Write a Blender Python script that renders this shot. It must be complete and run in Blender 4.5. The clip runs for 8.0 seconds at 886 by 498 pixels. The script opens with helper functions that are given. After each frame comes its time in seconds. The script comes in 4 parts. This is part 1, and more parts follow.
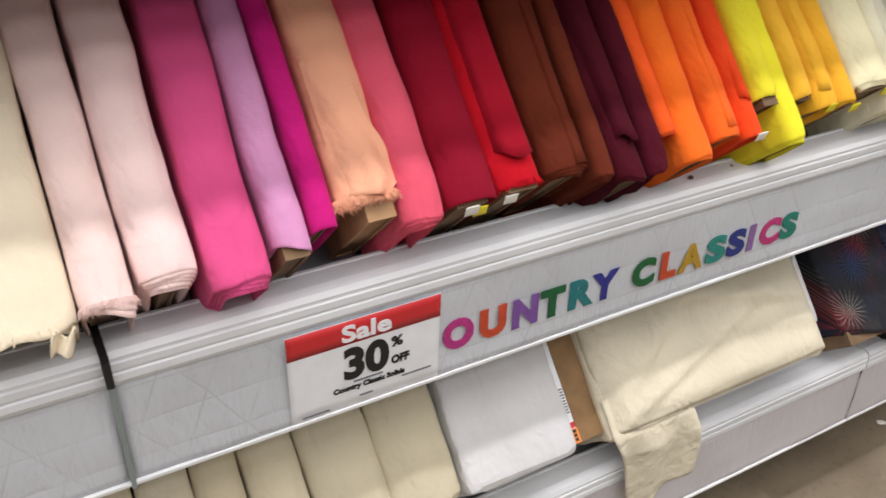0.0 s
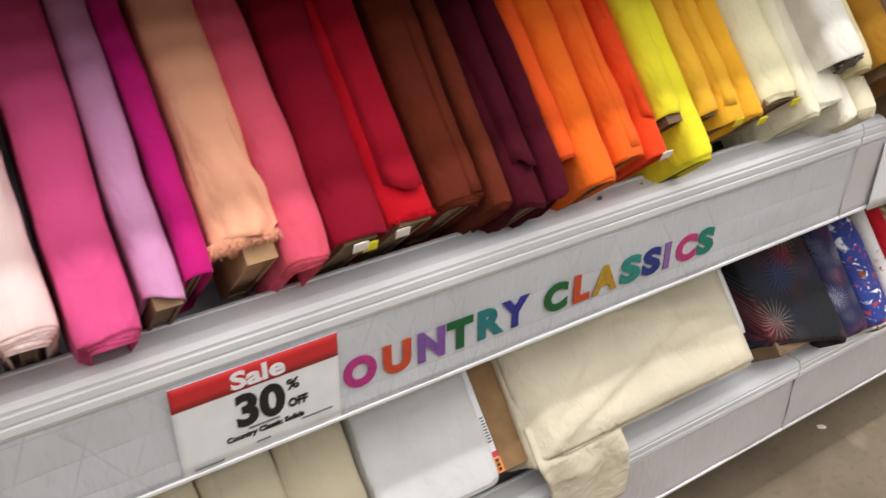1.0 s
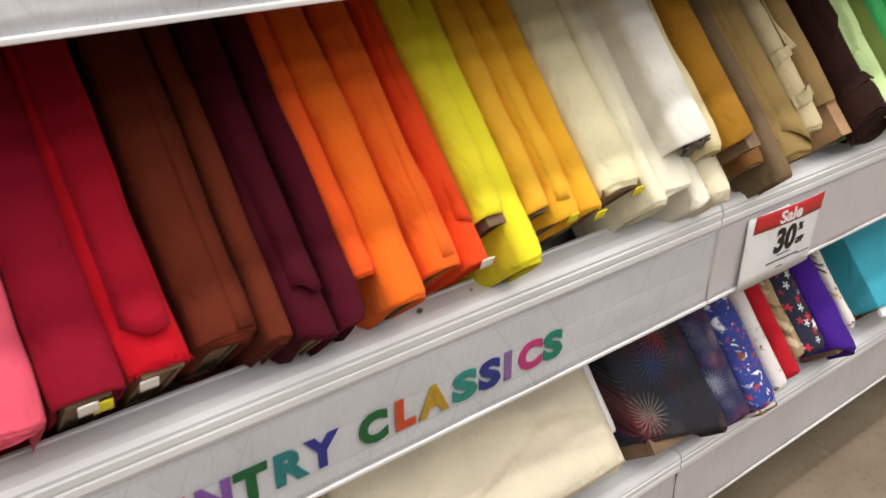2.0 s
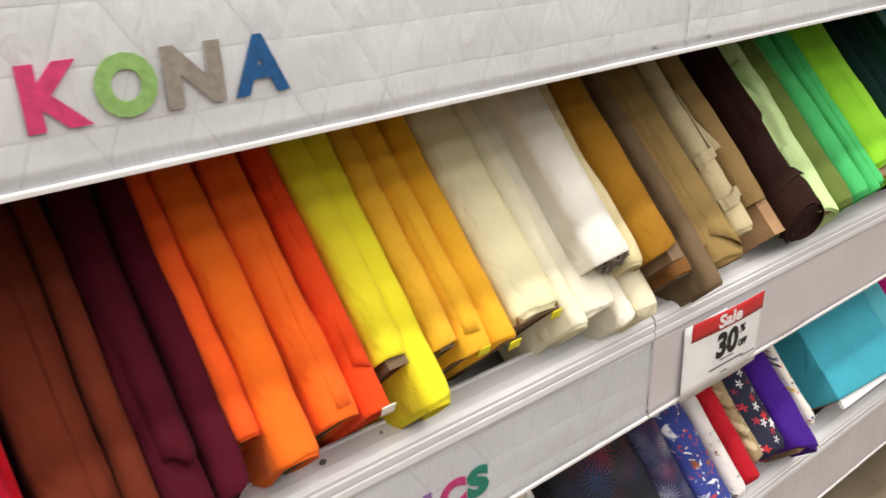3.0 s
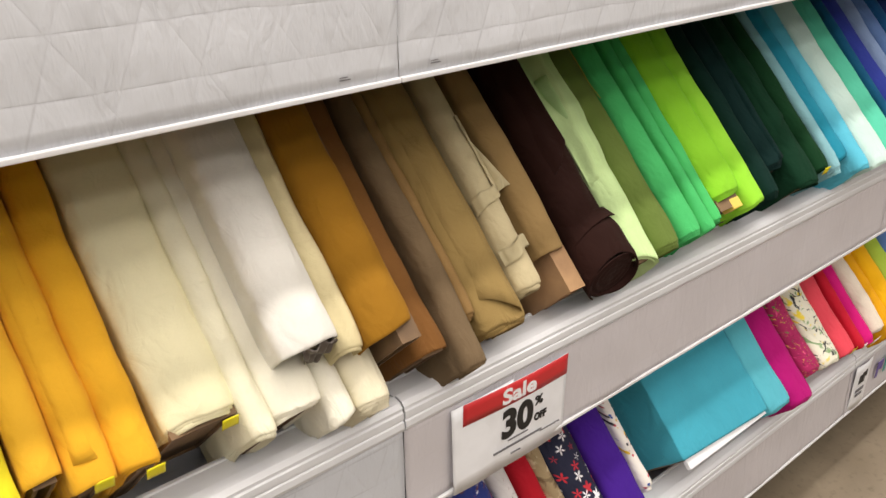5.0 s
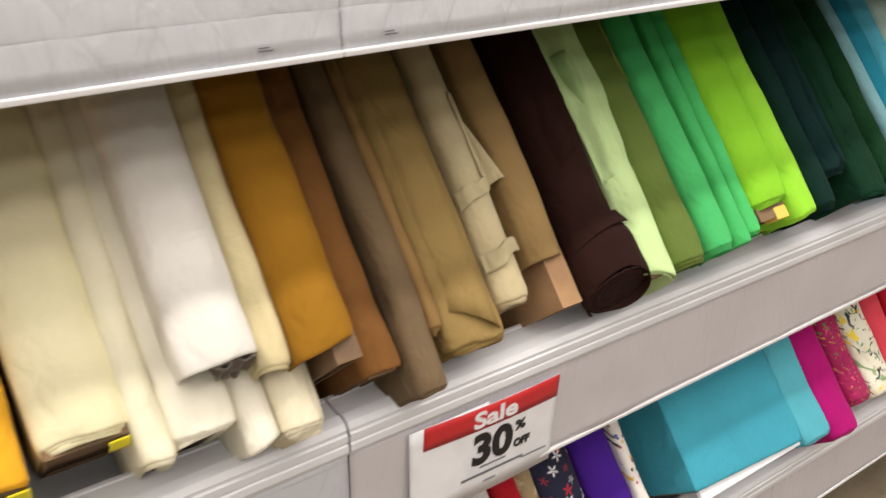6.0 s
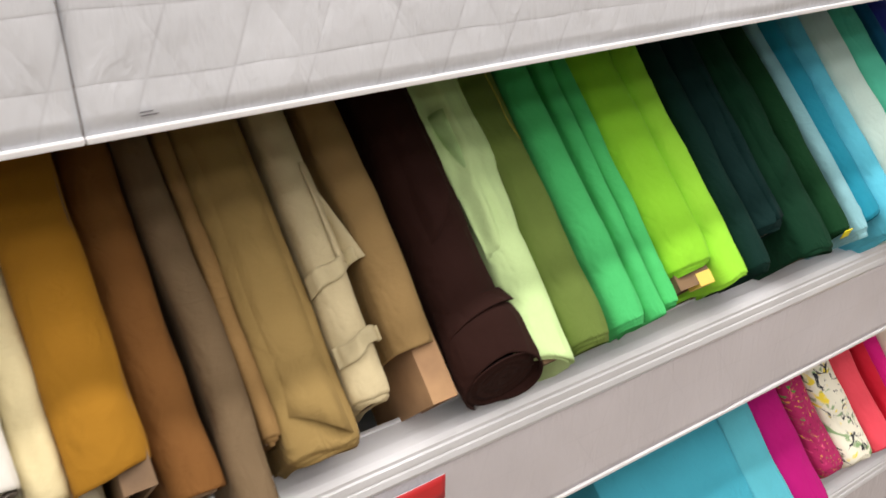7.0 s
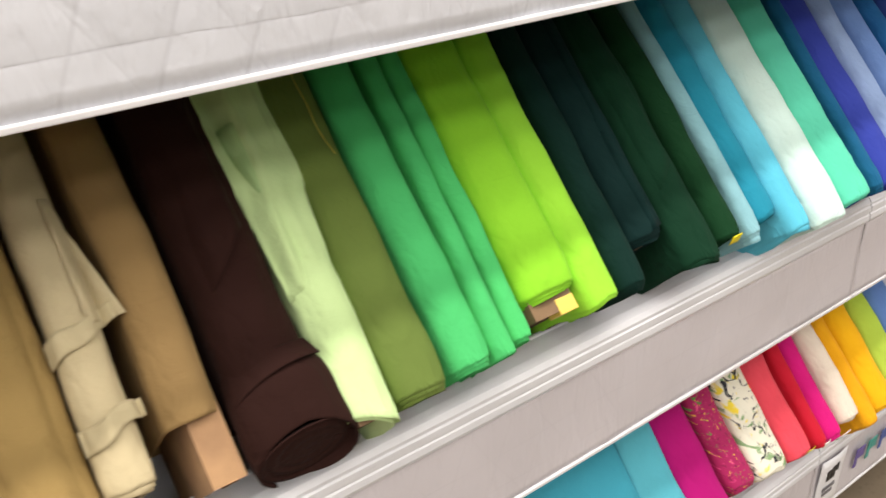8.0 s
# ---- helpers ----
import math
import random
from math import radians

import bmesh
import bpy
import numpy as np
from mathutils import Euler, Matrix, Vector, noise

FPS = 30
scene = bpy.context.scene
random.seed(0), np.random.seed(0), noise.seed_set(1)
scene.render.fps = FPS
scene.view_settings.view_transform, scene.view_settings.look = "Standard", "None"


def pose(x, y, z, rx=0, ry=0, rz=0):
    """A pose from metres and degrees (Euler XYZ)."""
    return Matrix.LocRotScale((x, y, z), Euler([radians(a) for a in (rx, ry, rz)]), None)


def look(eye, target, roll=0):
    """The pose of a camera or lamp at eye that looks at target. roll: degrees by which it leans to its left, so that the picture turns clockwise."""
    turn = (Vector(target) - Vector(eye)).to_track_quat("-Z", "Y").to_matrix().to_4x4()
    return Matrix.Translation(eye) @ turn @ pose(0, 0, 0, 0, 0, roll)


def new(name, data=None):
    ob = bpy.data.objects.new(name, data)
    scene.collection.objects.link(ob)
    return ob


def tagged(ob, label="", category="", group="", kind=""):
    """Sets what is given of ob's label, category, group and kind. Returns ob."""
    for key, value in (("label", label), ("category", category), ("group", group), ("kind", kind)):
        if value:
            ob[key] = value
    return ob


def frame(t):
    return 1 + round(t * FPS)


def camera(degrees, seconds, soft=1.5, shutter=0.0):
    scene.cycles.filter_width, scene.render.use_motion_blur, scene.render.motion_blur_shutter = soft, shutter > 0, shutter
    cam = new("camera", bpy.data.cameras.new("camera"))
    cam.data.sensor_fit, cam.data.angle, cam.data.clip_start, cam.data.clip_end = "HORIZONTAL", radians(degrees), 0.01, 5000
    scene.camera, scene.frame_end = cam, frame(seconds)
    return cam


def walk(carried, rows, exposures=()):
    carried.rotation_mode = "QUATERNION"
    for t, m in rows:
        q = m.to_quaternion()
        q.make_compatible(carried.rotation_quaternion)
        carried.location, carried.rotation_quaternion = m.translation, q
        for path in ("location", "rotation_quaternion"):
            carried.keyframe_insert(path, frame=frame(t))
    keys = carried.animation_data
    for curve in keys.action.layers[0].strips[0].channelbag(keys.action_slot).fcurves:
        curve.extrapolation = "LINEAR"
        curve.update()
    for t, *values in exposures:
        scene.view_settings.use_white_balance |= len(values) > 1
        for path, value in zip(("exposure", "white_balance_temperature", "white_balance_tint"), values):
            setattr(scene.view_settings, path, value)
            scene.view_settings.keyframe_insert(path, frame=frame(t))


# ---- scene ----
cam = camera(55.9, 8.0, soft=1.5, shutter=0.35)
# seconds, eye, target, roll
PATH = [
    (0, (-0.048, -0.031, 1.270), (0.801, 1.415, 0.180), 2.4),
    (0.5, (-0.004, -0.041, 1.278), (0.875, 1.377, 0.174), 2.2),
    (1, (0.04, -0.034, 1.279), (0.958, 1.382, 0.206), 1.5),
    (1.5, (0.156, -0.01, 1.278), (1.148, 1.383, 0.242), 2.4),
    (1.7, (0.202, 0.006, 1.276), (1.243, 1.384, 0.266), 2.5),
    (2.8, (0.345, 0.015, 1.334), (1.451, 1.440, 0.469), -0.2),
    (3, (0.372, 0.011, 1.327), (1.503, 1.439, 0.501), -0.9),
    (3.5, (0.449, 0.015, 1.330), (1.602, 1.42, 0.496), -0.5),
    (4, (0.562, 0.027, 1.321), (1.717, 1.416, 0.463), -0.4),
    (4.5, (0.688, 0.025, 1.327), (1.864, 1.385, 0.451), 0.3),
    (4.7, (0.72, 0.016, 1.329), (1.904, 1.37, 0.456), 0.4),
    (5.8, (0.858, 0.048, 1.299), (1.917, 1.472, 0.377), 1.4),
    (6, (0.917, 0.066, 1.309), (1.933, 1.485, 0.330), 2.5),
    (6.5, (1.027, 0.086, 1.305), (2.039, 1.503, 0.322), 2.2),
    (7, (1.114, 0.070, 1.308), (2.098, 1.553, 0.397), 0.0),
    (7.5, (1.199, 0.080, 1.295), (2.218, 1.550, 0.402), -2.1),
    (8, (1.314, 0.111, 1.292), (2.349, 1.522, 0.325), -1.1),
]
EXPOSURES = [(0, -0.06, 6360, 13), (1.5, -0.05, 6610, 13), (3, 0.15, 6810, 13), (4.5, 0.05, 6910, 14), (6, 0.0, 6910, 15), (6.5, -0.05, 6810, 15),
             (7, 0.12, 6710, 15), (7.5, 0.28, 6760, 15), (8, 0.30, 6810, 15)]     # seconds, stops, kelvin, tint
walk(cam, [(t, look(eye, target, roll)) for t, eye, target, roll in PATH], EXPOSURES)

# ---- light: rows of ceiling tubes along the aisle ----
world = bpy.data.worlds.new("world")
scene.world = world
world.use_nodes = True
world.node_tree.nodes["Background"].inputs[0].default_value = (0.9, 0.95, 1.0, 1)
world.node_tree.nodes["Background"].inputs[1].default_value = 0.05
CEILING = 3.6
LIGHT_ROWS = [(0.36, 124.0, 0.16), (-0.4, 50.0, 0.6), (-1.1, 66.0, 0.6), (-2.0, 80.0, 0.6), (-3.2, 74.0, 0.6), (-5.0, 56.0, 0.6)]      # y, watts, width
for y, watts, wide in LIGHT_ROWS:
    data = bpy.data.lights.new("tube_light", "AREA")
    data.shape, data.size, data.size_y, data.energy = "RECTANGLE", 10.0, wide, watts
    data.color = (1.0, 0.97, 0.92)
    new("tube_light", data).matrix_world = pose(1.2, y, CEILING - 0.12)


# ---- materials ----
def lin(h):
    """A colour from its hex text."""
    out = []
    for k in (0, 2, 4):
        c = int(h[k:k + 2], 16) / 255
        out.append(c / 12.92 if c < 0.04045 else ((c + 0.055) / 1.055) ** 2.4)
    return (*out, 1.0)


def shade(c, k):
    return (c[0] * k, c[1] * k, c[2] * k, 1.0)


class Nodes:
    """A material's node tree, with short calls."""

    def __init__(self, name, rough=0.6, metal=0.0):
        self.mat = bpy.data.materials.new(name)
        self.mat.use_nodes = True
        self.tree = self.mat.node_tree
        self.bsdf = self.tree.nodes["Principled BSDF"]
        self.bsdf.inputs["Roughness"].default_value = rough
        self.bsdf.inputs["Metallic"].default_value = metal
        self.coord = self.tree.nodes.new("ShaderNodeTexCoord").outputs["Object"]

    def put(self, socket, value):
        if isinstance(value, bpy.types.NodeSocket):
            self.tree.links.new(value, socket)
        else:
            socket.default_value = value

    def math(self, op, a, b=0.0, c=0.0):
        n = self.tree.nodes.new("ShaderNodeMath")
        n.operation = op
        for s, v in zip(n.inputs, (a, b, c)):
            self.put(s, v)
        return n.outputs[0]

    def split(self, v=None):
        n = self.tree.nodes.new("ShaderNodeSeparateXYZ")
        self.put(n.inputs[0], self.coord if v is None else v)
        return n.outputs

    def scaled(self, sx, sy, sz):
        n = self.tree.nodes.new("ShaderNodeMapping")
        self.put(n.inputs["Vector"], self.coord)
        n.inputs["Scale"].default_value = (sx, sy, sz)
        return n.outputs[0]

    def noise(self, scale, detail=3.0, vec=None, distort=0.0):
        n = self.tree.nodes.new("ShaderNodeTexNoise")
        self.put(n.inputs["Vector"], self.coord if vec is None else vec)
        n.inputs["Scale"].default_value, n.inputs["Detail"].default_value = scale, detail
        n.inputs["Distortion"].default_value = distort
        return n.outputs["Fac"]

    def voronoi(self, scale, vec=None, feature="F1", rand=1.0):
        n = self.tree.nodes.new("ShaderNodeTexVoronoi")
        n.feature = feature
        self.put(n.inputs["Vector"], self.coord if vec is None else vec)
        n.inputs["Scale"].default_value, n.inputs["Randomness"].default_value = scale, rand
        return n.outputs

    def ramp(self, fac, a, b):
        n = self.tree.nodes.new("ShaderNodeMapRange")
        self.put(n.inputs[0], fac)
        n.inputs[1].default_value, n.inputs[2].default_value = a, b
        return n.outputs[0]

    def mix(self, fac, a, b, mode="MIX"):
        n = self.tree.nodes.new("ShaderNodeMix")
        n.data_type, n.blend_type = "RGBA", mode
        self.put(n.inputs[0], fac)
        self.put(n.inputs[6], a)
        self.put(n.inputs[7], b)
        return n.outputs[2]

    def bump(self, height, strength, distance, after=None):
        n = self.tree.nodes.new("ShaderNodeBump")
        n.inputs["Strength"].default_value, n.inputs["Distance"].default_value = strength, distance
        self.put(n.inputs["Height"], height)
        if after is not None:
            self.put(n.inputs["Normal"], after)
        return n.outputs[0]

    def done(self, colour, normal=None, rough=None):
        self.put(self.bsdf.inputs["Base Color"], colour)
        if normal is not None:
            self.put(self.bsdf.inputs["Normal"], normal)
        if rough is not None:
            self.put(self.bsdf.inputs["Roughness"], rough)
        return self.mat


def cloth_bump(m):
    folds = m.bump(m.noise(1.0, 2.0, m.scaled(24, 13, 24), 0.9), 0.55, 0.010)
    creases = m.bump(m.noise(32.0, 3.0, distort=1.4), 0.34, 0.006, folds)
    ridge = m.math("ABSOLUTE", m.math("SUBTRACT", m.noise(1.0, 3.0, m.scaled(30, 17, 22), 1.1), 0.5))
    ridge = m.math("MULTIPLY", m.ramp(ridge, 0.075, 0.0), m.ramp(m.noise(11.0, 2.0), 0.46, 0.66))
    sharp = m.bump(ridge, 0.32, 0.0024, creases)
    return m.bump(m.noise(900.0, 1.0), 0.25, 0.0006, sharp)


MADE = {}


def cloth(colour):
    """Plain-woven cotton of one colour."""
    if colour in MADE:
        return MADE[colour]
    m = Nodes("cotton_" + colour, 0.88)
    c = lin(colour)
    tone = m.mix(m.ramp(m.noise(9.0, 4.0), 0.3, 0.75), shade(c, 0.88), shade(c, 1.06))
    tone = m.mix(m.math("MULTIPLY", m.noise(420.0, 2.0), 0.22), tone, shade(c, 0.72))
    m.bsdf.inputs["Sheen Weight"].default_value = 0.008 + 0.05 * max(c[:3])
    m.bsdf.inputs["Sheen Roughness"].default_value = 0.5
    m.bsdf.inputs["Specular IOR Level"].default_value = 0.12
    MADE[colour] = m.done(tone, cloth_bump(m))
    return MADE[colour]


def unrolled(m):
    """Cloth coordinates that run on round the end of a bolt."""
    x, y, z = m.split()
    n = m.tree.nodes.new("ShaderNodeCombineXYZ")
    m.put(n.inputs[0], x)
    m.put(n.inputs[1], m.math("ADD", y, z))
    m.coord = n.outputs[0]
    return m


def print_spots(name, ground, inks, scale, size, rand=1.0, points=0, depth=0.0):
    """A printed cotton: spots, or stars with that many points, of the inks on a ground."""
    m = unrolled(Nodes(name, 0.88))
    tone = m.mix(m.ramp(m.noise(8.0), 0.3, 0.7), shade(lin(ground), 0.85), shade(lin(ground), 1.1))
    for k, ink in enumerate(inks):
        n = m.tree.nodes.new("ShaderNodeMapping")
        m.put(n.inputs["Vector"], m.coord)
        n.inputs["Location"].default_value = (0.013 * k, 0.017 * k, 0)
        n.inputs["Rotation"].default_value = (0, 0, 0.5 * k)
        n.inputs["Scale"].default_value = (1, 1, 0.2)
        v = m.voronoi(scale, n.outputs[0], rand=rand)
        d = v["Distance"]
        if points:
            sub = m.tree.nodes.new("ShaderNodeVectorMath")
            sub.operation = "SUBTRACT"
            m.put(sub.inputs[0], n.outputs[0])
            big = m.tree.nodes.new("ShaderNodeVectorMath")
            big.operation = "SCALE"
            m.put(big.inputs[0], v["Position"])
            big.inputs["Scale"].default_value = 1.0
            m.put(sub.inputs[1], big.outputs[0])
            x, y, _ = m.split(sub.outputs[0])
            wave = m.math("COSINE", m.math("MULTIPLY", m.math("ARCTAN2", y, x), float(points)))
            d = m.math("DIVIDE", d, m.math("MULTIPLY_ADD", wave, depth, 1.0))
        tone = m.mix(m.ramp(d, size, size * 0.8), tone, lin(ink))
    return m.done(tone, cloth_bump(m))


def print_sketch(name, ground, inks, scale, cover=0.58):
    """A printed cotton of loose blotches and brush strokes."""
    m = unrolled(Nodes(name, 0.88))
    tone = m.mix(m.ramp(m.noise(8.0), 0.3, 0.7), shade(lin(ground), 0.85), shade(lin(ground), 1.1))
    for k, ink in enumerate(inks):
        n = m.tree.nodes.new("ShaderNodeMapping")
        m.put(n.inputs["Vector"], m.coord)
        n.inputs["Location"].default_value = (1.7 * k, 2.3 * k, 0.4 * k)
        tone = m.mix(m.ramp(m.noise(scale * (1 + 0.25 * k), 4.0, n.outputs[0], 1.5), cover, cover + 0.06), tone, lin(ink))
    return m.done(tone, cloth_bump(m))


def print_fireworks(name, ground, inks, scale):
    """Dark cotton with printed bursts of fine rays."""
    m = unrolled(Nodes(name, 0.85))
    tone = m.mix(m.math("MULTIPLY", m.ramp(m.noise(10.0, 4.0), 0.54, 0.8), 0.35), lin(ground), lin(inks[1]))
    for k, ink in enumerate(inks):
        n = m.tree.nodes.new("ShaderNodeMapping")
        m.put(n.inputs["Vector"], m.coord)
        n.inputs["Location"].default_value = (0.021 * k, 0.034 * k, 0)
        n.inputs["Scale"].default_value = (1, 1, 0.1)
        v = m.voronoi(scale, n.outputs[0], rand=0.9)
        sub = m.tree.nodes.new("ShaderNodeVectorMath")
        sub.operation = "SUBTRACT"
        m.put(sub.inputs[0], n.outputs[0])
        m.put(sub.inputs[1], v["Position"])
        x, y, _ = m.split(sub.outputs[0])
        rays = m.math("COSINE", m.math("MULTIPLY", m.math("ARCTAN2", y, x), 23.0))
        rays = m.math("MULTIPLY", m.ramp(rays, 0.0, 0.9), m.noise(160.0, 2.0))
        fade = m.math("POWER", m.ramp(v["Distance"], 0.55, 0.0), 1.3)
        tone = m.mix(m.math("MULTIPLY", m.math("MULTIPLY", rays, fade), 1.35), tone, lin(ink))
    return m.done(tone, cloth_bump(m))


def quilted_print(name, colour="D4D2D4", lines=1.0):
    """The printed paper band: a photograph of white quilting, slightly creased."""
    m = Nodes(name, 0.5)
    x, y, z = m.split()
    wob = m.math("MULTIPLY", m.math("SUBTRACT", m.noise(9.0, 2.0), 0.5), 0.008)
    px, pz = m.math("ADD", x, wob), m.math("ADD", z, wob)

    def seam(v, pitch, width):
        w = m.math("PINGPONG", v, pitch / 2)
        return m.ramp(w, width, 0.0), m.ramp(w, 0.0, pitch / 2)
    a, pa = seam(m.math("MULTIPLY_ADD", pz, -0.42, px), 0.058, 0.0016)
    b, pb = seam(m.math("MULTIPLY_ADD", pz, 0.62, px), 0.083, 0.0015)
    c, pc = seam(pz, 0.0432, 0.0013)
    some_a, some_b = m.ramp(m.noise(5.0, 2.0), 0.40, 0.55), m.ramp(m.noise(4.0, 2.0, m.scaled(1, 1, 1.7)), 0.58, 0.48)
    a, b = m.math("MULTIPLY", a, some_a), m.math("MULTIPLY", b, some_b)
    line = m.math("MAXIMUM", m.math("MAXIMUM", a, b), c)
    line = m.math("MULTIPLY", line, m.ramp(m.noise(13.0, 3.0), 0.30, 0.60))
    puff = m.math("POWER", m.math("MULTIPLY", m.math("MINIMUM", pa, pb), pc), 0.35)
    pucker = m.noise(1.0, 3.0, m.scaled(130, 130, 38), 1.6)
    tone = m.mix(m.ramp(m.noise(7.0, 3.0), 0.3, 0.7), shade(lin(colour), 0.92), shade(lin(colour), 1.02))
    tone = m.mix(m.math("MULTIPLY", line, 0.30 * lines), tone, lin("7C7A80"))
    tone = m.mix(m.math("MULTIPLY", m.ramp(pucker, 0.58, 0.78), 0.16 * lines), tone, lin("8E8C92"))
    nrm = m.bump(puff, 0.22 * lines, 0.004)
    nrm = m.bump(pucker, 0.16 * lines, 0.003, nrm)
    nrm = m.bump(m.noise(1.0, 3.0, m.scaled(45, 45, 14), 1.2), 0.45, 0.005, nrm)
    return m.done(tone, nrm)


def painted(name, colour, rough=0.4, dirt=0.12):
    m = Nodes(name, rough)
    c = lin(colour)
    tone = m.mix(m.ramp(m.noise(6.0, 5.0), 0.35, 0.75), shade(c, 1 - dirt), c)
    scuff = m.ramp(m.noise(1.0, 4.0, m.scaled(18, 90, 160)), 0.62, 0.75)
    tone = m.mix(m.math("MULTIPLY", scuff, 0.25), tone, shade(c, 0.55))
    return m.done(tone, m.bump(m.noise(220.0, 2.0), 0.08, 0.001), m.ramp(m.noise(30.0), -0.6, 1.6) if rough < 0 else None)


def plain(name, colour, rough=0.5, bump=0.1):
    m = Nodes(name, rough)
    c = lin(colour)
    tone = m.mix(m.ramp(m.noise(30.0, 3.0), 0.3, 0.7), shade(c, 0.92), c)
    return m.done(tone, m.bump(m.noise(300.0, 2.0), bump, 0.0008))


def cardboard_material(name, dark, light):
    m = Nodes(name, 0.85)
    x, y, z = m.split()
    flute = m.math("SINE", m.math("MULTIPLY", z, 1500.0))
    tone = m.mix(m.ramp(m.noise(25.0, 4.0), 0.3, 0.7), lin(dark), lin(light))
    return m.done(tone, m.bump(flute, 0.12, 0.0006, m.bump(m.noise(500.0), 0.2, 0.0006)))


def concrete_material():
    m = Nodes("polished_concrete", 0.45)
    tone = m.mix(m.ramp(m.noise(3.5, 6.0), 0.3, 0.7), lin("716554"), lin("8C7F6C"))
    tone = m.mix(m.ramp(m.noise(60.0, 4.0), 0.55, 0.95), tone, lin("605542"))
    tone = m.mix(m.ramp(m.noise(11.0, 3.0), 0.6, 0.8), tone, lin("988B77"))
    return m.done(tone, m.bump(m.noise(140.0, 4.0), 0.12, 0.002), m.ramp(m.noise(12.0, 4.0), -0.3, 1.4))


# the same cardboard twice, the first darkened to carry shade, the second as lit
SHADED_CARD = cardboard_material("cardboard", "65513E", "82684C")
LIT_CARD = cardboard_material("lit_cardboard", "8E6E50", "AE8A64")
CONCRETE = concrete_material()
STEEL = painted("white_enamelled_steel", "D3D6DD", 0.35)
LIP = painted("white_plastic_rail", "E4E7EC", 0.3, 0.16)
EDGE = plain("white_plastic_edge", "E6E7EA", 0.35)
QUILT = quilted_print("quilt_printed_paper", "CFD3D9", 0.9)
QUILT_CREASED = quilted_print("quilt_printed_paper_creased", "C9CDD4", 1.1)
QUILT_FAINT = quilted_print("creased_printed_paper", "CCC9CE", 0.28)
WALL = plain("wall_paint", "8F8B84", 0.8)
TILE = plain("ceiling_tile", "B9B9B6", 0.9)
BLACK = plain("black_plastic", "1B1B1D", 0.5)
GREENSTEEL = painted("grey_green_steel", "8A9694", 0.35)
PAPER = plain("white_sign_paper", "EEF1F6", 0.45, 0.03)
RED_INK = plain("red_ink", "C92B30", 0.45, 0.03)
BLACK_INK = plain("black_ink", "18181A", 0.5, 0.03)
GREY_INK = plain("grey_ink", "6A6A70", 0.5, 0.03)
YELLOW_TAG = plain("yellow_tag", "E9DE22", 0.5)
WHITE_TAG = plain("white_tag", "EDEBE6", 0.5)
ORANGE_TAG = plain("orange_sticker", "E88A3A", 0.5)
GOLD_PAPER = plain("gold_paper", "E6C75A", 0.5)


# ---- mesh tools ----
def mesh_object(name, verts, faces, material, parent=None, label="", smooth=True):
    me = bpy.data.meshes.new(name)
    me.from_pydata(verts, [], faces)
    me.materials.append(material)
    bm = bmesh.new()
    bm.from_mesh(me)
    bmesh.ops.recalc_face_normals(bm, faces=bm.faces)
    bm.to_mesh(me)
    bm.free()
    if smooth:
        me.shade_smooth()
    ob = new(name, me)
    if parent is not None:
        ob.parent = parent
    if label:
        tagged(ob, label)
    return ob


def part(name, bm, material, parent, label="", smooth=False):
    me = bpy.data.meshes.new(name)
    bmesh.ops.recalc_face_normals(bm, faces=bm.faces)
    bm.to_mesh(me)
    bm.free()
    me.materials.append(material)
    if smooth:
        me.shade_smooth()
    ob = new(name, me)
    ob.parent = parent
    if label:
        tagged(ob, label)
    return ob


def add_box(bm, lo, hi, bevel=0.0):
    size = [b - a for a, b in zip(lo, hi)]
    mid = [(a + b) / 2 for a, b in zip(lo, hi)]
    made = bmesh.ops.create_cube(bm, size=1.0, matrix=Matrix.Translation(mid) @ Matrix.Diagonal((*size, 1)))
    if bevel:
        edges = list({e for v in made["verts"] for e in v.link_edges})
        bmesh.ops.bevel(bm, geom=edges, offset=bevel, segments=2, affect="EDGES", profile=0.6)
    return bm


def box_bm(lo, hi, bevel=0.0):
    return add_box(bmesh.new(), lo, hi, bevel)


def empty(name, m, label, category, group="", kind=""):
    ob = new(name)
    ob.empty_display_size = 0.05
    ob.matrix_world = m
    return tagged(ob, label, category, group, kind)


def sheet_data(fn, nu, nv, thick):
    """A thin closed sheet: fn(u, v) gives its points, u and v from 0 to 1."""
    grid = [[Vector(fn(i / nu, j / nv)) for j in range(nv + 1)] for i in range(nu + 1)]
    top, low = [], []
    for i in range(nu + 1):
        for j in range(nv + 1):
            du = grid[min(i + 1, nu)][j] - grid[max(i - 1, 0)][j]
            dv = grid[i][min(j + 1, nv)] - grid[i][max(j - 1, 0)]
            n = du.cross(dv)
            n = n.normalized() if n.length > 1e-12 else Vector((0, 0, 1))
            top.append(grid[i][j] + n * thick / 2)
            low.append(grid[i][j] - n * thick / 2)
    at = lambda i, j: i * (nv + 1) + j
    k = len(top)
    faces = []
    for i in range(nu):
        for j in range(nv):
            q = (at(i, j), at(i + 1, j), at(i + 1, j + 1), at(i, j + 1))
            faces += [q, tuple(k + a for a in reversed(q))]
    rim = [at(i, 0) for i in range(nu + 1)] + [at(nu, j) for j in range(1, nv + 1)]
    rim += [at(i, nv) for i in range(nu - 1, -1, -1)] + [at(0, j) for j in range(nv - 1, 0, -1)]
    for a, b in zip(rim, rim[1:] + rim[:1]):
        faces.append((b, a, k + a, k + b))
    return top + low, faces


def sheet(name, fn, nu, nv, thick, material, parent=None, label=""):
    verts, faces = sheet_data(fn, nu, nv, thick)
    return mesh_object(name, verts, faces, material, parent, label)


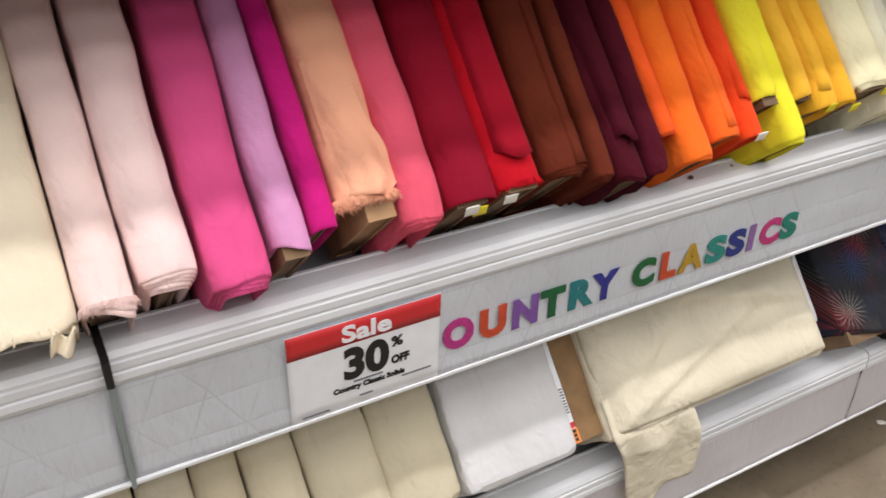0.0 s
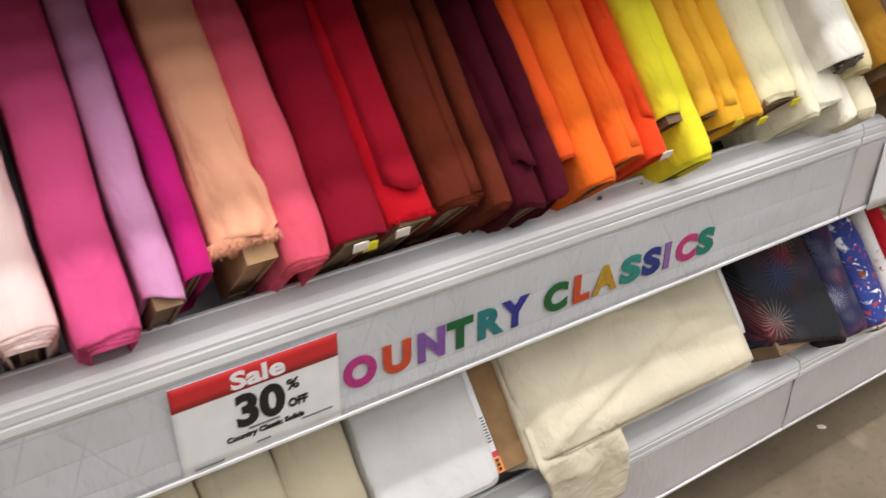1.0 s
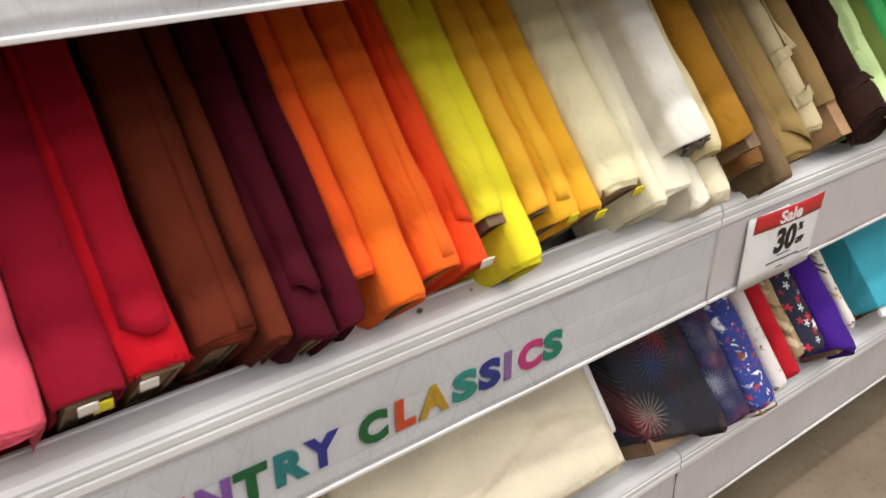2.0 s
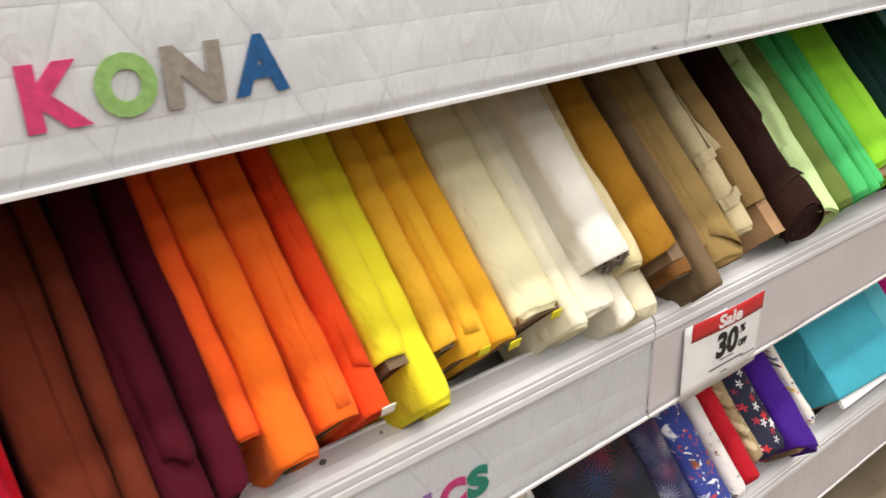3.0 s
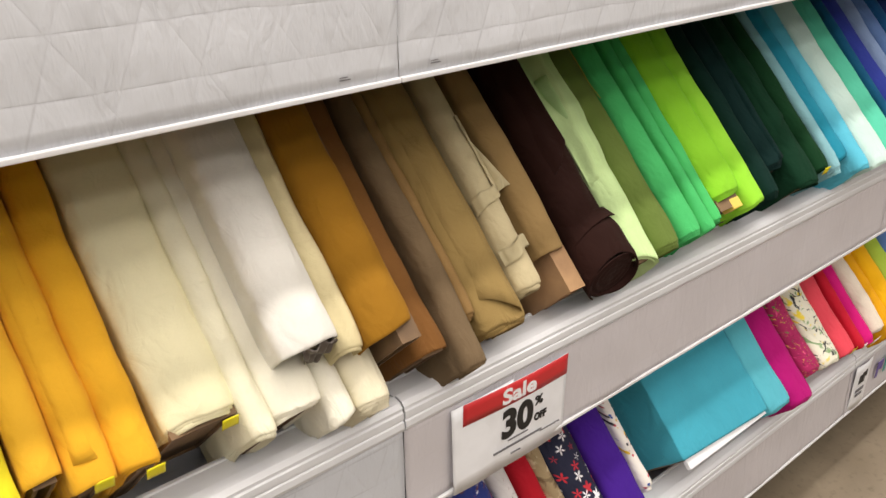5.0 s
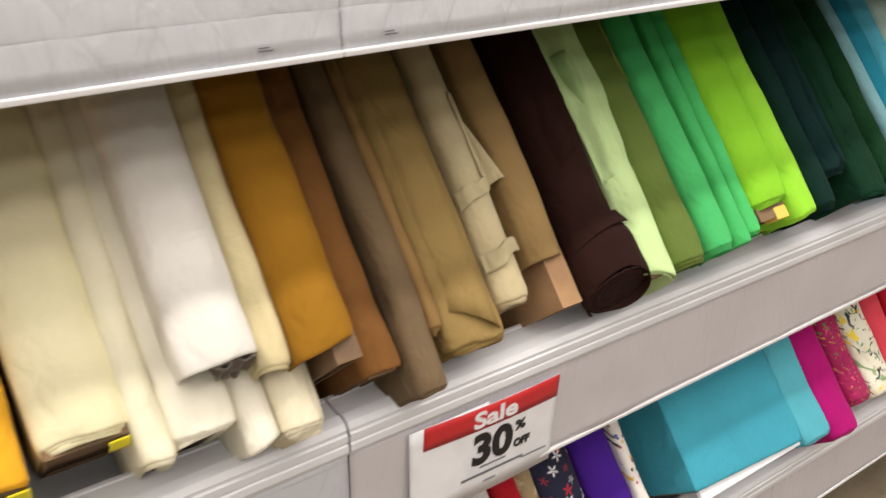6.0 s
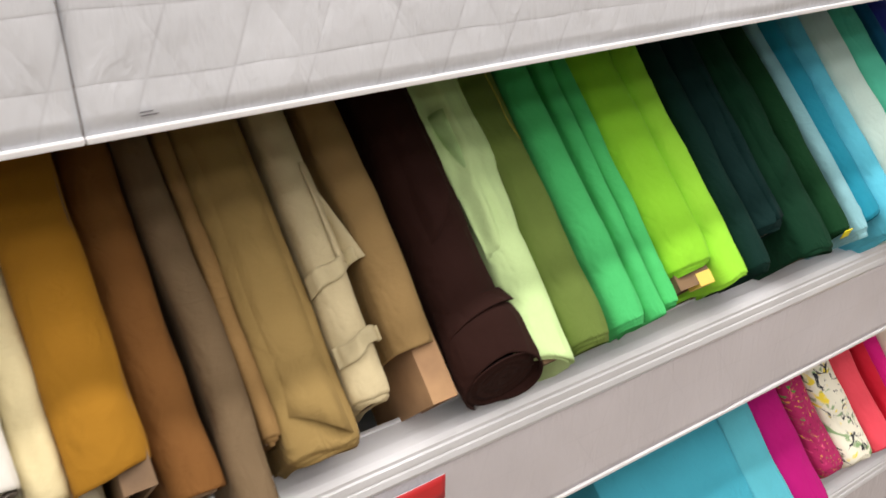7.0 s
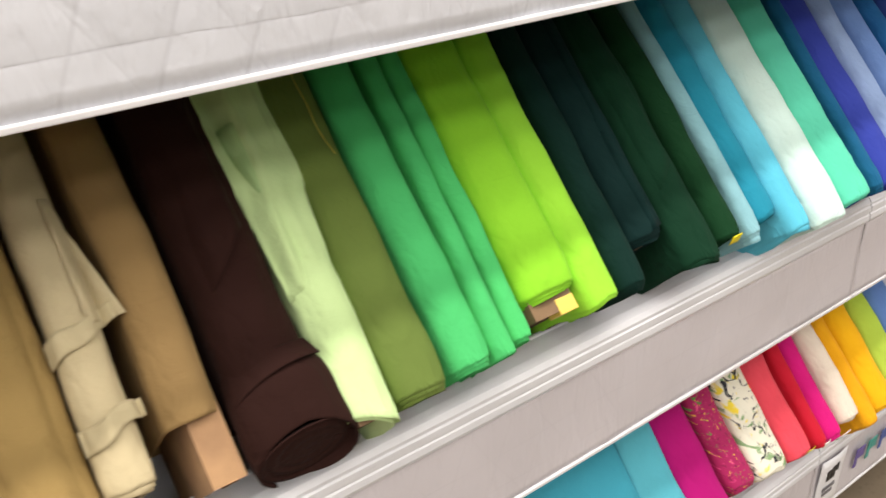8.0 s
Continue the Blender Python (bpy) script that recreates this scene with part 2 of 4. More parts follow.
def letters(name, text, size, material, parent, m, weight=0.0, depth=0.0004, fit_to=None, label=""):
    """Flat letters of the built-in font; m places their baseline's start. fit_to: width and height to fill."""
    cu = bpy.data.curves.new(name, "FONT")
    cu.body, cu.size, cu.offset, cu.extrude, cu.resolution_u = text, size, weight, depth, 4
    tmp = new(name, cu)
    me = bpy.data.meshes.new_from_object(tmp.evaluated_get(bpy.context.evaluated_depsgraph_get()))
    bpy.data.objects.remove(tmp)
    me.name = name
    if fit_to:
        xs, ys = [v.co.x for v in me.vertices], [v.co.y for v in me.vertices]
        kx, ky = fit_to[0] / (max(xs) - min(xs)), fit_to[1] / (max(ys) - min(ys))
        me.transform(Matrix.Diagonal((kx, ky, 1, 1)) @ Matrix.Translation((-min(xs), -min(ys), 0)))
    me.materials.clear()
    me.materials.append(material)
    ob = new(name, me)
    ob.parent = parent
    ob.matrix_local = m
    if label:
        tagged(ob, label)
    return ob


# ---- the room ----
def slab(name, lo, hi, material, label, category):
    bm = box_bm(lo, hi)
    me = bpy.data.meshes.new(name)
    bm.to_mesh(me)
    bm.free()
    me.materials.append(material)
    return tagged(new(name, me), label, category, kind="structure")


slab("floor", (-6, -7, -0.1), (9, 2.5, 0.0), CONCRETE, "worn beige polished concrete shop floor", "floor")
slab("ceiling", (-6, -7, CEILING), (9, 2.5, CEILING + 0.1), TILE, "white tiled shop ceiling over the aisle", "ceiling")
slab("wall_south", (-6, -7.1, 0), (9, -7, CEILING), WALL, "plain pale wall across the shop", "wall")
slab("wall_north", (-6, 2.5, 0), (9, 2.6, CEILING), WALL, "plain pale wall behind the shelving", "wall")
slab("wall_west", (-6.1, -7, 0), (-6, 2.5, CEILING), WALL, "plain pale end wall of the shop", "wall")
slab("wall_east", (9, -7, 0), (9.1, 2.5, CEILING), WALL, "plain pale end wall of the shop", "wall")

# ---- shelving ----
SEAMS = (-1.24, -0.02, 1.20, 2.42, 3.64)
# tier: front, lower and upper edge of the band, top of the rail (0: none), first spine point (y, z)
TIERS = {
    "upper": (0.604, 1.135, 1.300, 0.0, 0.585, 1.360),
    "middle": (0.604, 0.622, 0.745, 0.779, 0.585, 0.852),
    "lower": (0.584, 0.176, 0.298, 0.332, 0.568, 0.406),
}
DEEP = 0.17                     # from a bolt's spine to its back
C45 = math.sqrt(0.5)
slab("back_panel", (SEAMS[0], 1.30, 0.0), (SEAMS[-1], 1.33, 2.0), STEEL, "white steel back panel of the shelving", "panel")
slab("plinth", (SEAMS[0], 0.95, 0.0), (SEAMS[-1], 1.30, 0.12), BLACK, "dark recessed plinth under the lowest shelf", "plinth")


def band_sheet(front, z0, z1, x0, x1, seed, amp):
    """The printed band, a little creased, its foot 6 mm forward of its head."""
    def fn(u, v):
        x = x0 + (x1 - x0) * u
        z = z0 + (z1 - z0) * v
        push = noise.noise(Vector((x * 9, z * 14, seed))) * amp + noise.noise(Vector((x * 30, z * 22, seed + 4))) * amp * 0.35
        return (x, front - 0.006 * (1 - v) - push, z)
    return fn


def rail_profile(front, z0, z1):
    """The moulded lip: a double bead on its face, then a flat top that runs back."""
    h = z1 - z0
    return [(front + 0.004, z0 - 0.004), (front - 0.004, z0 - 0.002), (front - 0.006, z0 + 0.10 * h), (front - 0.005, z0 + 0.30 * h),
            (front - 0.0034, z0 + 0.34 * h), (front - 0.0034, z0 + 0.40 * h), (front - 0.005, z0 + 0.45 * h), (front - 0.0045, z0 + 0.66 * h),
            (front - 0.0026, z0 + 0.70 * h), (front - 0.0024, z0 + 0.76 * h), (front - 0.0026, z0 + 0.82 * h), (front + 0.002, z0 + 0.97 * h),
            (front + 0.006, z1), (front + 0.013, z1 + 0.001), (front + 0.015, z1 - 0.002), (front + 0.041, z1 - 0.003),
            (front + 0.042, z1 - 0.0012), (front + 0.046, z1 - 0.0012), (front + 0.048, z1 - 0.004), (front + 0.048, z1 - 0.012), (front + 0.004, z1 - 0.012)]


def extrude_profile(points, x0, x1, steps=1):
    n = len(points)
    verts = [(x0 + (x1 - x0) * k / steps, y, z) for k in range(steps + 1) for y, z in points]
    faces = [(k * n + i, k * n + (i + 1) % n, (k + 1) * n + (i + 1) % n, (k + 1) * n + i) for k in range(steps) for i in range(n)]
    return verts, faces + [tuple(range(n)), tuple(range(steps * n, steps * n + n))]


def cradle_profile(y, z, front, rail):
    """The bent steel tray: down behind the lip, then up and back under the bolts."""
    cy, cz = y + C45 * (DEEP + 0.06) - 0.035, z - C45 * (DEEP + 0.06) - 0.035
    ty, tz = cy + C45 * 0.66, cz + C45 * 0.66
    lip = (front + 0.046, rail - 0.013)
    t = 0.004
    return [lip, (cy, cz), (ty, tz), (ty + t, tz - t), (cy, cz - 1.4 * t), (lip[0] - t, lip[1] - t)]


def shelf(tier, k):
    front, z0, z1, rail, sy, sz = TIERS[tier]
    half = 0.0005 if tier == "upper" else 0.0012
    x0, x1 = SEAMS[k] + half, SEAMS[k + 1] - half
    ob = empty("shelf", pose(0, 0, 0), "white steel display shelf with a quilt-print paper band", "shelf", "shelves of the fabric display", "structure")
    faint = tier == "lower" or (tier == "middle" and k >= 2)
    sheet("band", band_sheet(front, z0, z1, x0, x1, k * 7.3 + len(tier), 0.0022), 110, 12, 0.0012, QUILT_FAINT if faint else QUILT_CREASED if tier == "middle" else QUILT, ob,
          "white quilt-printed paper band with creases")
    part("edge_strip", box_bm((x0, front - 0.0098, z0 - 0.004), (x1, front - 0.001, z0 + 0.0008), 0.0012), EDGE, ob)
    if rail:
        mesh_object("rail", *extrude_profile(rail_profile(front, z1, rail), x0, x1), LIP, ob, "white plastic label rail with two beads", smooth=False)
        mesh_object("tray", *extrude_profile(cradle_profile(sy, sz, front, rail), x0, x1), STEEL, ob, smooth=False)
    else:
        part("tray", box_bm((x0, front + 0.004, z1 - 0.01), (x1, 1.298, z1 + 0.01)), STEEL, ob)
    return ob


for tier in TIERS:
    for k in range(4):
        shelf(tier, k)

# upright posts behind the joints
for x in SEAMS:
    slab("upright_post", (x - 0.02, 1.255, 0.0), (x + 0.02, 1.298, 2.0), STEEL, "white steel upright post behind the shelves", "post")


# ---- bolts of fabric ----
def spine_matrix(tier, x, lift=0.0):
    """Local x runs along the shelf, y up the spine of the bolt, z out of it."""
    _, _, _, _, y, z = TIERS[tier]
    return Matrix.Translation((x, y - C45 * lift, z + C45 * lift)) @ pose(0, 0, 0, 45, 0, 0)


def outline(w, d, inset, flat=0.12, tall=0.016):
    """The section of a bolt: its spine on top at z 0, rounded corners."""
    w, d = w - 2 * inset, d - 2 * inset
    rx, rz = min(w * (0.5 - flat * 0.35), 3.4 * tall), min(w * 0.40, tall)
    pts = []
    for cx, a0, a1 in ((w / 2 - rx, 0, 90), (-w / 2 + rx, 90, 180)):
        for k in range(9):
            a = radians(a0 + (a1 - a0) * k / 8)
            pts.append((cx + rx * math.cos(a), -rz + rz * math.sin(a)))
    for k in range(1, 5):
        pts.append((-w / 2, -rz - (d - 2 * rz) * k / 5))
    for cx, a0, a1 in ((-w / 2 + rx, 180, 270), (w / 2 - rx, 270, 360)):
        for k in range(4):
            a = radians(a0 + (a1 - a0) * k / 3)
            pts.append((cx + rx * math.cos(a), -d + rz + rz * math.sin(a)))
    for k in range(1, 5):
        pts.append((w / 2, -d + rz + (d - 2 * rz) * k / 5))
    return [(x, z - inset) for x, z in pts]


def shell(w, d, s0, s1, inset, seed, amp, hem, sway, slant, flat, fine=1.0, tall=0.016):
    pts = outline(w, d, inset, flat, tall)
    n = len(pts)
    if inset:
        steps = [0, 0.004, 0.012, 0.022, 0.034, 0.05, 0.08, 0.12, 0.17, 0.22, 0.29, 0.37, 0.45, s1 - s0]
    else:
        steps = [0, 0.003, 0.007, 0.012] + [0.018 + 0.0085 * k for k in range(36)] + [0.35, 0.39, 0.45, s1 - s0]
    verts = []
    for k, ds in enumerate([0.03, 0.0] + steps):
        back = 0.0011 if k < 2 else 0.0                     # the turned-in wall of the open end
        for x, z in pts:
            r = math.hypot(x, z + d / 2) + 1e-6
            s = s0 + ds
            fade = max(0.0, 1 - ds / 0.06) if k else 0.5
            s += hem * fade * noise.noise(Vector((x * 28, z * 18, seed * 3.1))) + slant * fade * (x / w)
            wave = noise.noise(Vector((x * 22 * fine + s * 4, s * 6.5, seed))) + 0.45 * noise.noise(Vector((x * 40 * fine + 3, s * 19 - x * 12, seed + 9)))
            push = amp * wave * (0.45 if z < -0.03 else 1.0) - back
            if not inset:                                   # short slanting creases
                line = noise.noise(Vector((x * 16 + s * 9, s * 20 - x * 14, seed + 31)))
                some = max(0.0, noise.noise(Vector((x * 9, s * 7, seed + 47))) + 0.15)
                push += 0.0022 * some * max(0.0, 1 - abs(line) * 5) ** 2
            mid = sway * noise.noise(Vector((0.3, s * 5, seed + 21))) + 0.3 * sway * noise.noise(Vector((1.3, s * 21, seed + 5)))
            tuck = -0.0030 * math.exp(-ds / 0.007)
            px, pz = x / r * (push + tuck), (z + d / 2) / r * (push + tuck)
            verts.append((x + px + mid, s, z + pz))
    rings = len(verts) // n
    faces = [(k * n + i, (k + 1) * n + i, (k + 1) * n + (i + 1) % n, k * n + (i + 1) % n) for k in range(rings - 1) for i in range(n)]
    faces.append(tuple(range((rings - 1) * n, rings * n)))
    return verts, faces


def top_of(w, x, flat=0.12):
    """The height of the spine across the bolt."""
    rx, rz = min(w * (0.5 - flat * 0.35), 0.055), min(w * 0.40, 0.016)
    over = min(max(0.0, abs(x) - (w / 2 - rx)) / rx, 1.0)
    return -rz + rz * math.sqrt(max(0.0, 1 - over * over))


def core(ob, w, d, s_end, hollow=False, under=0.013, material=None):
    """The cardboard board that the cloth is wound on, its end folded shut or open."""
    z0, z1 = -under, -d + 0.012
    t = min(0.004, w * 0.2)
    deep = 0.08 if hollow else 0.0025
    ring = lambda a, s: [(-w / 2 + a, s, z0 - a), (w / 2 - a, s, z0 - a), (w / 2 - a, s, z1 + a), (-w / 2 + a, s, z1 + a)]
    verts = ring(t, s_end + deep) + ring(t, s_end) + ring(0, s_end) + ring(0, 0.56)
    faces = [(k * 4 + i, k * 4 + (i + 1) % 4, k * 4 + 4 + (i + 1) % 4, k * 4 + 4 + i) for k in range(3) for i in range(4)]
    faces += [(0, 1, 2, 3), (12, 13, 14, 15)]
    return mesh_object("cardboard_core", verts, faces, material or SHADED_CARD, ob, "brown corrugated cardboard core", smooth=False)


def fringe(ob, w, s0, material, seed, long=0.014, count=130):
    """Frayed threads along the end of the cloth."""
    rng = random.Random(seed)
    verts, faces = [], []
    for _ in range(count):
        x = (rng.random() - 0.5) * w * 1.02
        z = top_of(w, x) + 0.001 - (rng.random() ** 3) * 0.03
        a, b = rng.uniform(-0.8, 0.8), rng.uniform(-0.5, 0.5)
        ln = long * rng.uniform(0.3, 1.0)
        p = Vector((x, s0 + 0.006, z))
        q = p + Vector((math.sin(a) * ln * 0.7, -ln, b * ln))
        r = q + Vector((math.sin(a) * ln * 0.4, -ln * 0.25, -ln * 0.3))
        t = Vector((0.0004, 0, 0.0002))
        k = len(verts)
        verts += [p - t, p + t, q + t * 0.7, q - t * 0.7, r]
        faces += [(k, k + 1, k + 2, k + 3), (k + 3, k + 2, k + 4)]
    return mesh_object("frayed_edge", verts, faces, material, ob, "loose frayed threads", smooth=False)


def tag_on(ob, w, s, material=None, x=0.0, z=-0.016, size=(0.018, 0.012)):
    material = material or YELLOW_TAG
    def fn(u, v):
        return (x + (u - 0.5) * size[0], s - 0.001 - 0.006 * v, z + 0.006 - size[1] * v + 0.002 * math.sin(3 * u))
    return sheet("price_tag", fn, 6, 4, 0.0008, material, ob, "small paper tag")


BOLT_SEED = [0]


def bolt(tier, x0, x1, s0, material, label, layers=3, stagger=-0.004, core_at=None, core_w=None, core_x=0.0, amp=0.0030, hem=0.006,
         lift=0.0, slant=0.0, flat=0.12, group="", length=0.57, sway=0.006, lining=None, fine=1.0, hollow=False, gap=0.0018, tall=0.016, board_material=None):
    """A bolt of cloth: wound layers over a cardboard core, lying back at 45 degrees with its end to the aisle."""
    BOLT_SEED[0] += 1
    seed = BOLT_SEED[0] * 1.37
    w = x1 - x0 - 0.0008
    ob = empty("fabric_bolt", spine_matrix(tier, (x0 + x1) / 2, lift + 0.008), label, "fabric bolt", group or ("solid bolts on the middle shelf" if tier == "middle" else "bolts on the lower shelf"))
    for k in range(layers):
        v, f = shell(w, DEEP, s0 + k * stagger * 0.55, length, k * gap, seed + k * 0.13, amp, hem, sway, slant, flat, fine, tall)
        mesh_object("inner_layer" if k else "cloth", v, f, lining if lining and k == layers - 1 else material, ob)
    cw = core_w or max(0.008, w - 2 * layers * gap - 0.010)
    board = core(ob, cw, DEEP, s0 + layers * min(stagger, 0.0) * 0.55 + 0.005 if core_at is None else core_at, hollow, 0.006 + layers * gap, board_material)
    board.location.x = core_x
    return ob


def flap(ob, w, xa, xb, edge, s1, material, seed, name="loose_flap", rise=0.004, thick=0.0014, label="", curl=0.0, tuck=(1, 1)):
    """A loose turn of cloth over part of the spine; edge(u) gives its lower end. tuck: which sides run into the bolt."""
    def fn(u, v):
        x = xa + (xb - xa) * u
        a = edge(u)
        s = a + (s1 - a) * v
        side = 1.0
        if tuck[0]:
            side = min(side, u / 0.3)
        if tuck[1]:
            side = min(side, (1 - u) / 0.3)
        side = side * side * (3 - 2 * side)
        z = top_of(w, x) - 0.006 + (rise + 0.006) * side + (0.003 * noise.noise(Vector((x * 40, s * 12, seed))) + curl * (1 - v) ** 6) * side
        return (x, s, z)
    return sheet(name, fn, 16, 28, thick, material, ob, label)


# ---- middle shelf: plain cottons ----
SOLIDS = [
    # left, right, end, colour, words
    (-0.128, -0.034, -0.023, "E9DCC4", "cream"),
    (-0.030, 0.015, -0.015, "F6DAD6", "pale blush pink"),
    (0.017, 0.070, 0.002, "F9DCDA", "pale pink"),
    (0.081, 0.137, -0.020, "E0568F", "bright rose pink"),
    (0.140, 0.176, 0.000, "D898C6", "lilac pink"),
    (0.178, 0.205, 0.008, "CC1F80", "deep fuchsia"),
    (0.208, 0.270, 0.032, "F4B292", "frayed peach"),
    (0.268, 0.316, -0.006, "E25A72", "coral pink"),
    (0.318, 0.377, 0.000, "8C1029", "dark crimson"),
    (0.380, 0.437, 0.004, "BE1022", "bright red"),
    (0.440, 0.499, 0.008, "622818", "russet brown"),
    (0.500, 0.526, -0.008, "652A1A", "russet brown"),
    (0.528, 0.570, -0.018, "480C1B", "maroon"),
    (0.571, 0.602, -0.014, "4C0D1E", "deep maroon"),
    (0.604, 0.629, 0.022, "F25C22", "orange"),
    (0.630, 0.676, -0.015, "F57022", "orange"),
    (0.678, 0.723, 0.000, "F56A24", "orange"),
    (0.724, 0.757, -0.007, "EA4A1E", "red-orange"),
    (0.759, 0.800, 0.036, "E9DC34", "bright yellow"),
    (0.790, 0.829, -0.022, "ECE234", "bright yellow"),
    (0.830, 0.862, 0.027, "EDB638", "golden yellow"),
    (0.863, 0.900, 0.010, "EDB334", "golden yellow"),
    (0.901, 0.939, 0.008, "EEB232", "golden yellow"),
    (0.942, 1.015, 0.024, "EBE5BF", "ivory"),
    (1.012, 1.040, -0.012, "EEEACF", "ivory white"),
    (1.034, 1.090, -0.004, "EFECDA", "off-white"),
    (1.090, 1.122, -0.030, "ECE9D9", "off-white"),
    (1.124, 1.166, -0.028, "EAE3C8", "cream"),
    (1.205, 1.251, -0.008, "7E562E", "rust brown"),
    (1.254, 1.287, -0.042, "73614A", "taupe"),
    (1.288, 1.305, 0.013, "92744A", "tan"),
    (1.306, 1.375, -0.014, "988050", "khaki tan"),
    (1.378, 1.416, 0.014, "C8BB97", "light khaki"),
    (1.430, 1.475, 0.042, "9C8156", "coffee tan"),
    (1.484, 1.553, 0.030, "2C1814", "dark chocolate brown"),
    (1.557, 1.606, -0.015, "C8E6A6", "pale mint green"),
    (1.608, 1.664, -0.012, "667B3C", "olive green"),
    (1.666, 1.712, -0.012, "46BC6E", "emerald green"),
    (1.712, 1.736, -0.015, "46BE6E", "emerald green"),
    (1.737, 1.761, -0.008, "48C26E", "emerald green"),
    (1.763, 1.834, 0.022, "8CD436", "lime green"),
    (1.835, 1.881, -0.009, "98DE40", "lime green"),
    (1.883, 1.921, -0.008, "0B2C26", "dark bottle green"),
    (1.923, 1.974, 0.031, "0B2928", "dark teal green"),
    (1.976, 2.037, -0.017, "0C3422", "forest green"),
    (2.039, 2.079, -0.003, "0F3A20", "forest green"),
    (2.080, 2.105, -0.015, "84B8C2", "pale blue"),
    (2.107, 2.152, 0.000, "1C8DA8", "teal blue"),
    (2.153, 2.197, -0.030, "58BFD9", "sky blue"),
    (2.200, 2.266, -0.036, "CBE8E1", "pale mint"),
    (2.269, 2.332, -0.030, "58CFAF", "mint green"),
    (2.334, 2.357, -0.028, "165E86", "dark teal blue"),
    (2.360, 2.418, -0.030, "3443A0", "royal blue"),
    (2.424, 2.470, -0.012, "8FA9D3", "pale periwinkle blue"),
    (2.474, 2.524, -0.010, "6A8CC6", "cornflower blue"),
    (2.528, 2.570, -0.010, "1F5F95", "deep blue"),
    (2.574, 2.630, -0.010, "243B7A", "navy blue"),
]
# how single bolts differ, by their left side
DIFFER = {
    -0.128: dict(layers=4, stagger=0.003, hem=0.014, core_at=0.0),
    -0.030: dict(layers=2, hem=0.010, core_at=-0.008, core_w=0.030),
    0.017: dict(layers=6, stagger=-0.0038, hem=0.003, core_at=-0.006, core_w=0.014),
    0.081: dict(layers=5, stagger=-0.0034, hem=0.004, core_at=0.006),
    0.140: dict(layers=2, stagger=0.004, hem=0.008, core_at=-0.010, core_w=0.024, slant=-0.008),
    0.178: dict(layers=2, stagger=0.004, hem=0.004),
    0.208: dict(layers=2, stagger=0.004, hem=0.010, core_at=0.006, core_w=0.030, core_x=0.010, slant=0.012, board_material=LIT_CARD),
    0.268: dict(layers=5, stagger=-0.003, hem=0.004, core_at=0.01),
    0.318: dict(layers=3, stagger=0.002, hem=0.002, core_at=-0.002, core_w=0.036),
    0.380: dict(layers=2, stagger=0.003, hem=0.004, core_at=0.0, core_w=0.036),
    0.440: dict(layers=5, stagger=-0.003, hem=0.004),
    0.500: dict(layers=4, stagger=-0.003, hem=0.003),
    0.528: dict(layers=3, hem=0.010, amp=0.0036),
    0.571: dict(layers=3, hem=0.010, amp=0.0032),
    0.604: dict(layers=2, hem=0.001),
    0.630: dict(layers=3, stagger=-0.004, hem=0.004),
    0.678: dict(layers=4, stagger=0.002, hem=0.004, core_at=0.002),
    0.724: dict(layers=3, stagger=0.003, hem=0.005, core_at=0.0),
    0.759: dict(lift=0.008, layers=2, stagger=0.003, hem=0.003, core_at=0.026, core_w=0.024, hollow=True),
    0.790: dict(layers=3, stagger=-0.005, hem=0.004),
    0.830: dict(layers=2, stagger=0.003, hem=0.003, core_at=0.024, core_w=0.018, hollow=True),
    0.863: dict(layers=2, stagger=0.003, hem=0.004, core_at=0.011),
    0.901: dict(layers=3, stagger=-0.002, hem=0.004, core_at=0.005),
    0.942: dict(layers=3, stagger=-0.004, hem=0.003, core_at=0.017, core_w=0.062, flat=0.3),
    1.034: dict(layers=4, stagger=-0.003, hem=0.004, flat=0.5),
    1.090: dict(layers=2, hem=0.008, lift=-0.014),
    1.124: dict(layers=5, stagger=-0.005, hem=0.004, lift=-0.010),
    1.205: dict(lift=-0.008, layers=2, stagger=0.003, core_at=-0.010, hem=0.003),
    1.254: dict(lift=-0.004, layers=2, hem=0.003, amp=0.0016),
    1.288: dict(lift=-0.016, layers=4, stagger=-0.004, hem=0.004),
    1.306: dict(lift=-0.014, layers=4, stagger=-0.003, hem=0.004, amp=0.0034),
    1.378: dict(lift=-0.010, layers=4, stagger=-0.004, hem=0.006, amp=0.003),
    1.430: dict(lift=-0.010, layers=2, stagger=0.003, hem=0.003, core_at=-0.012, core_w=0.027, core_x=0.0065, slant=0.002, board_material=LIT_CARD),
    1.484: dict(layers=2, stagger=0.004, hem=0.006, amp=0.0042, lift=0.006, tall=0.026, flat=0.0, core_at=0.07, core_w=0.03),
    1.557: dict(layers=3, hem=0.006, amp=0.0038, slant=-0.022),
    1.608: dict(layers=3, stagger=-0.006, hem=0.002),
    1.666: dict(layers=3, stagger=-0.004, hem=0.004),
    1.763: dict(layers=4, stagger=-0.0035, hem=0.003, flat=0.6, core_at=0.000, core_w=0.052),
    1.835: dict(layers=2, hem=0.008, slant=-0.006),
    1.883: dict(layers=4, stagger=-0.004, hem=0.003),
    1.923: dict(layers=4, stagger=-0.004, hem=0.006),
    1.976: dict(layers=2, hem=0.010, amp=0.0036),
    2.153: dict(layers=4, stagger=-0.004, hem=0.008),
    2.200: dict(layers=2, hem=0.008, amp=0.004, core_w=0.034),
}
BOLTS = {}
for x0, x1, s0, colour, words in SOLIDS:
    BOLTS[x0] = bolt("middle", x0, x1, s0, cloth(colour), "bolt of " + words + " cotton leaning on the shelf", **DIFFER.get(x0, {}))

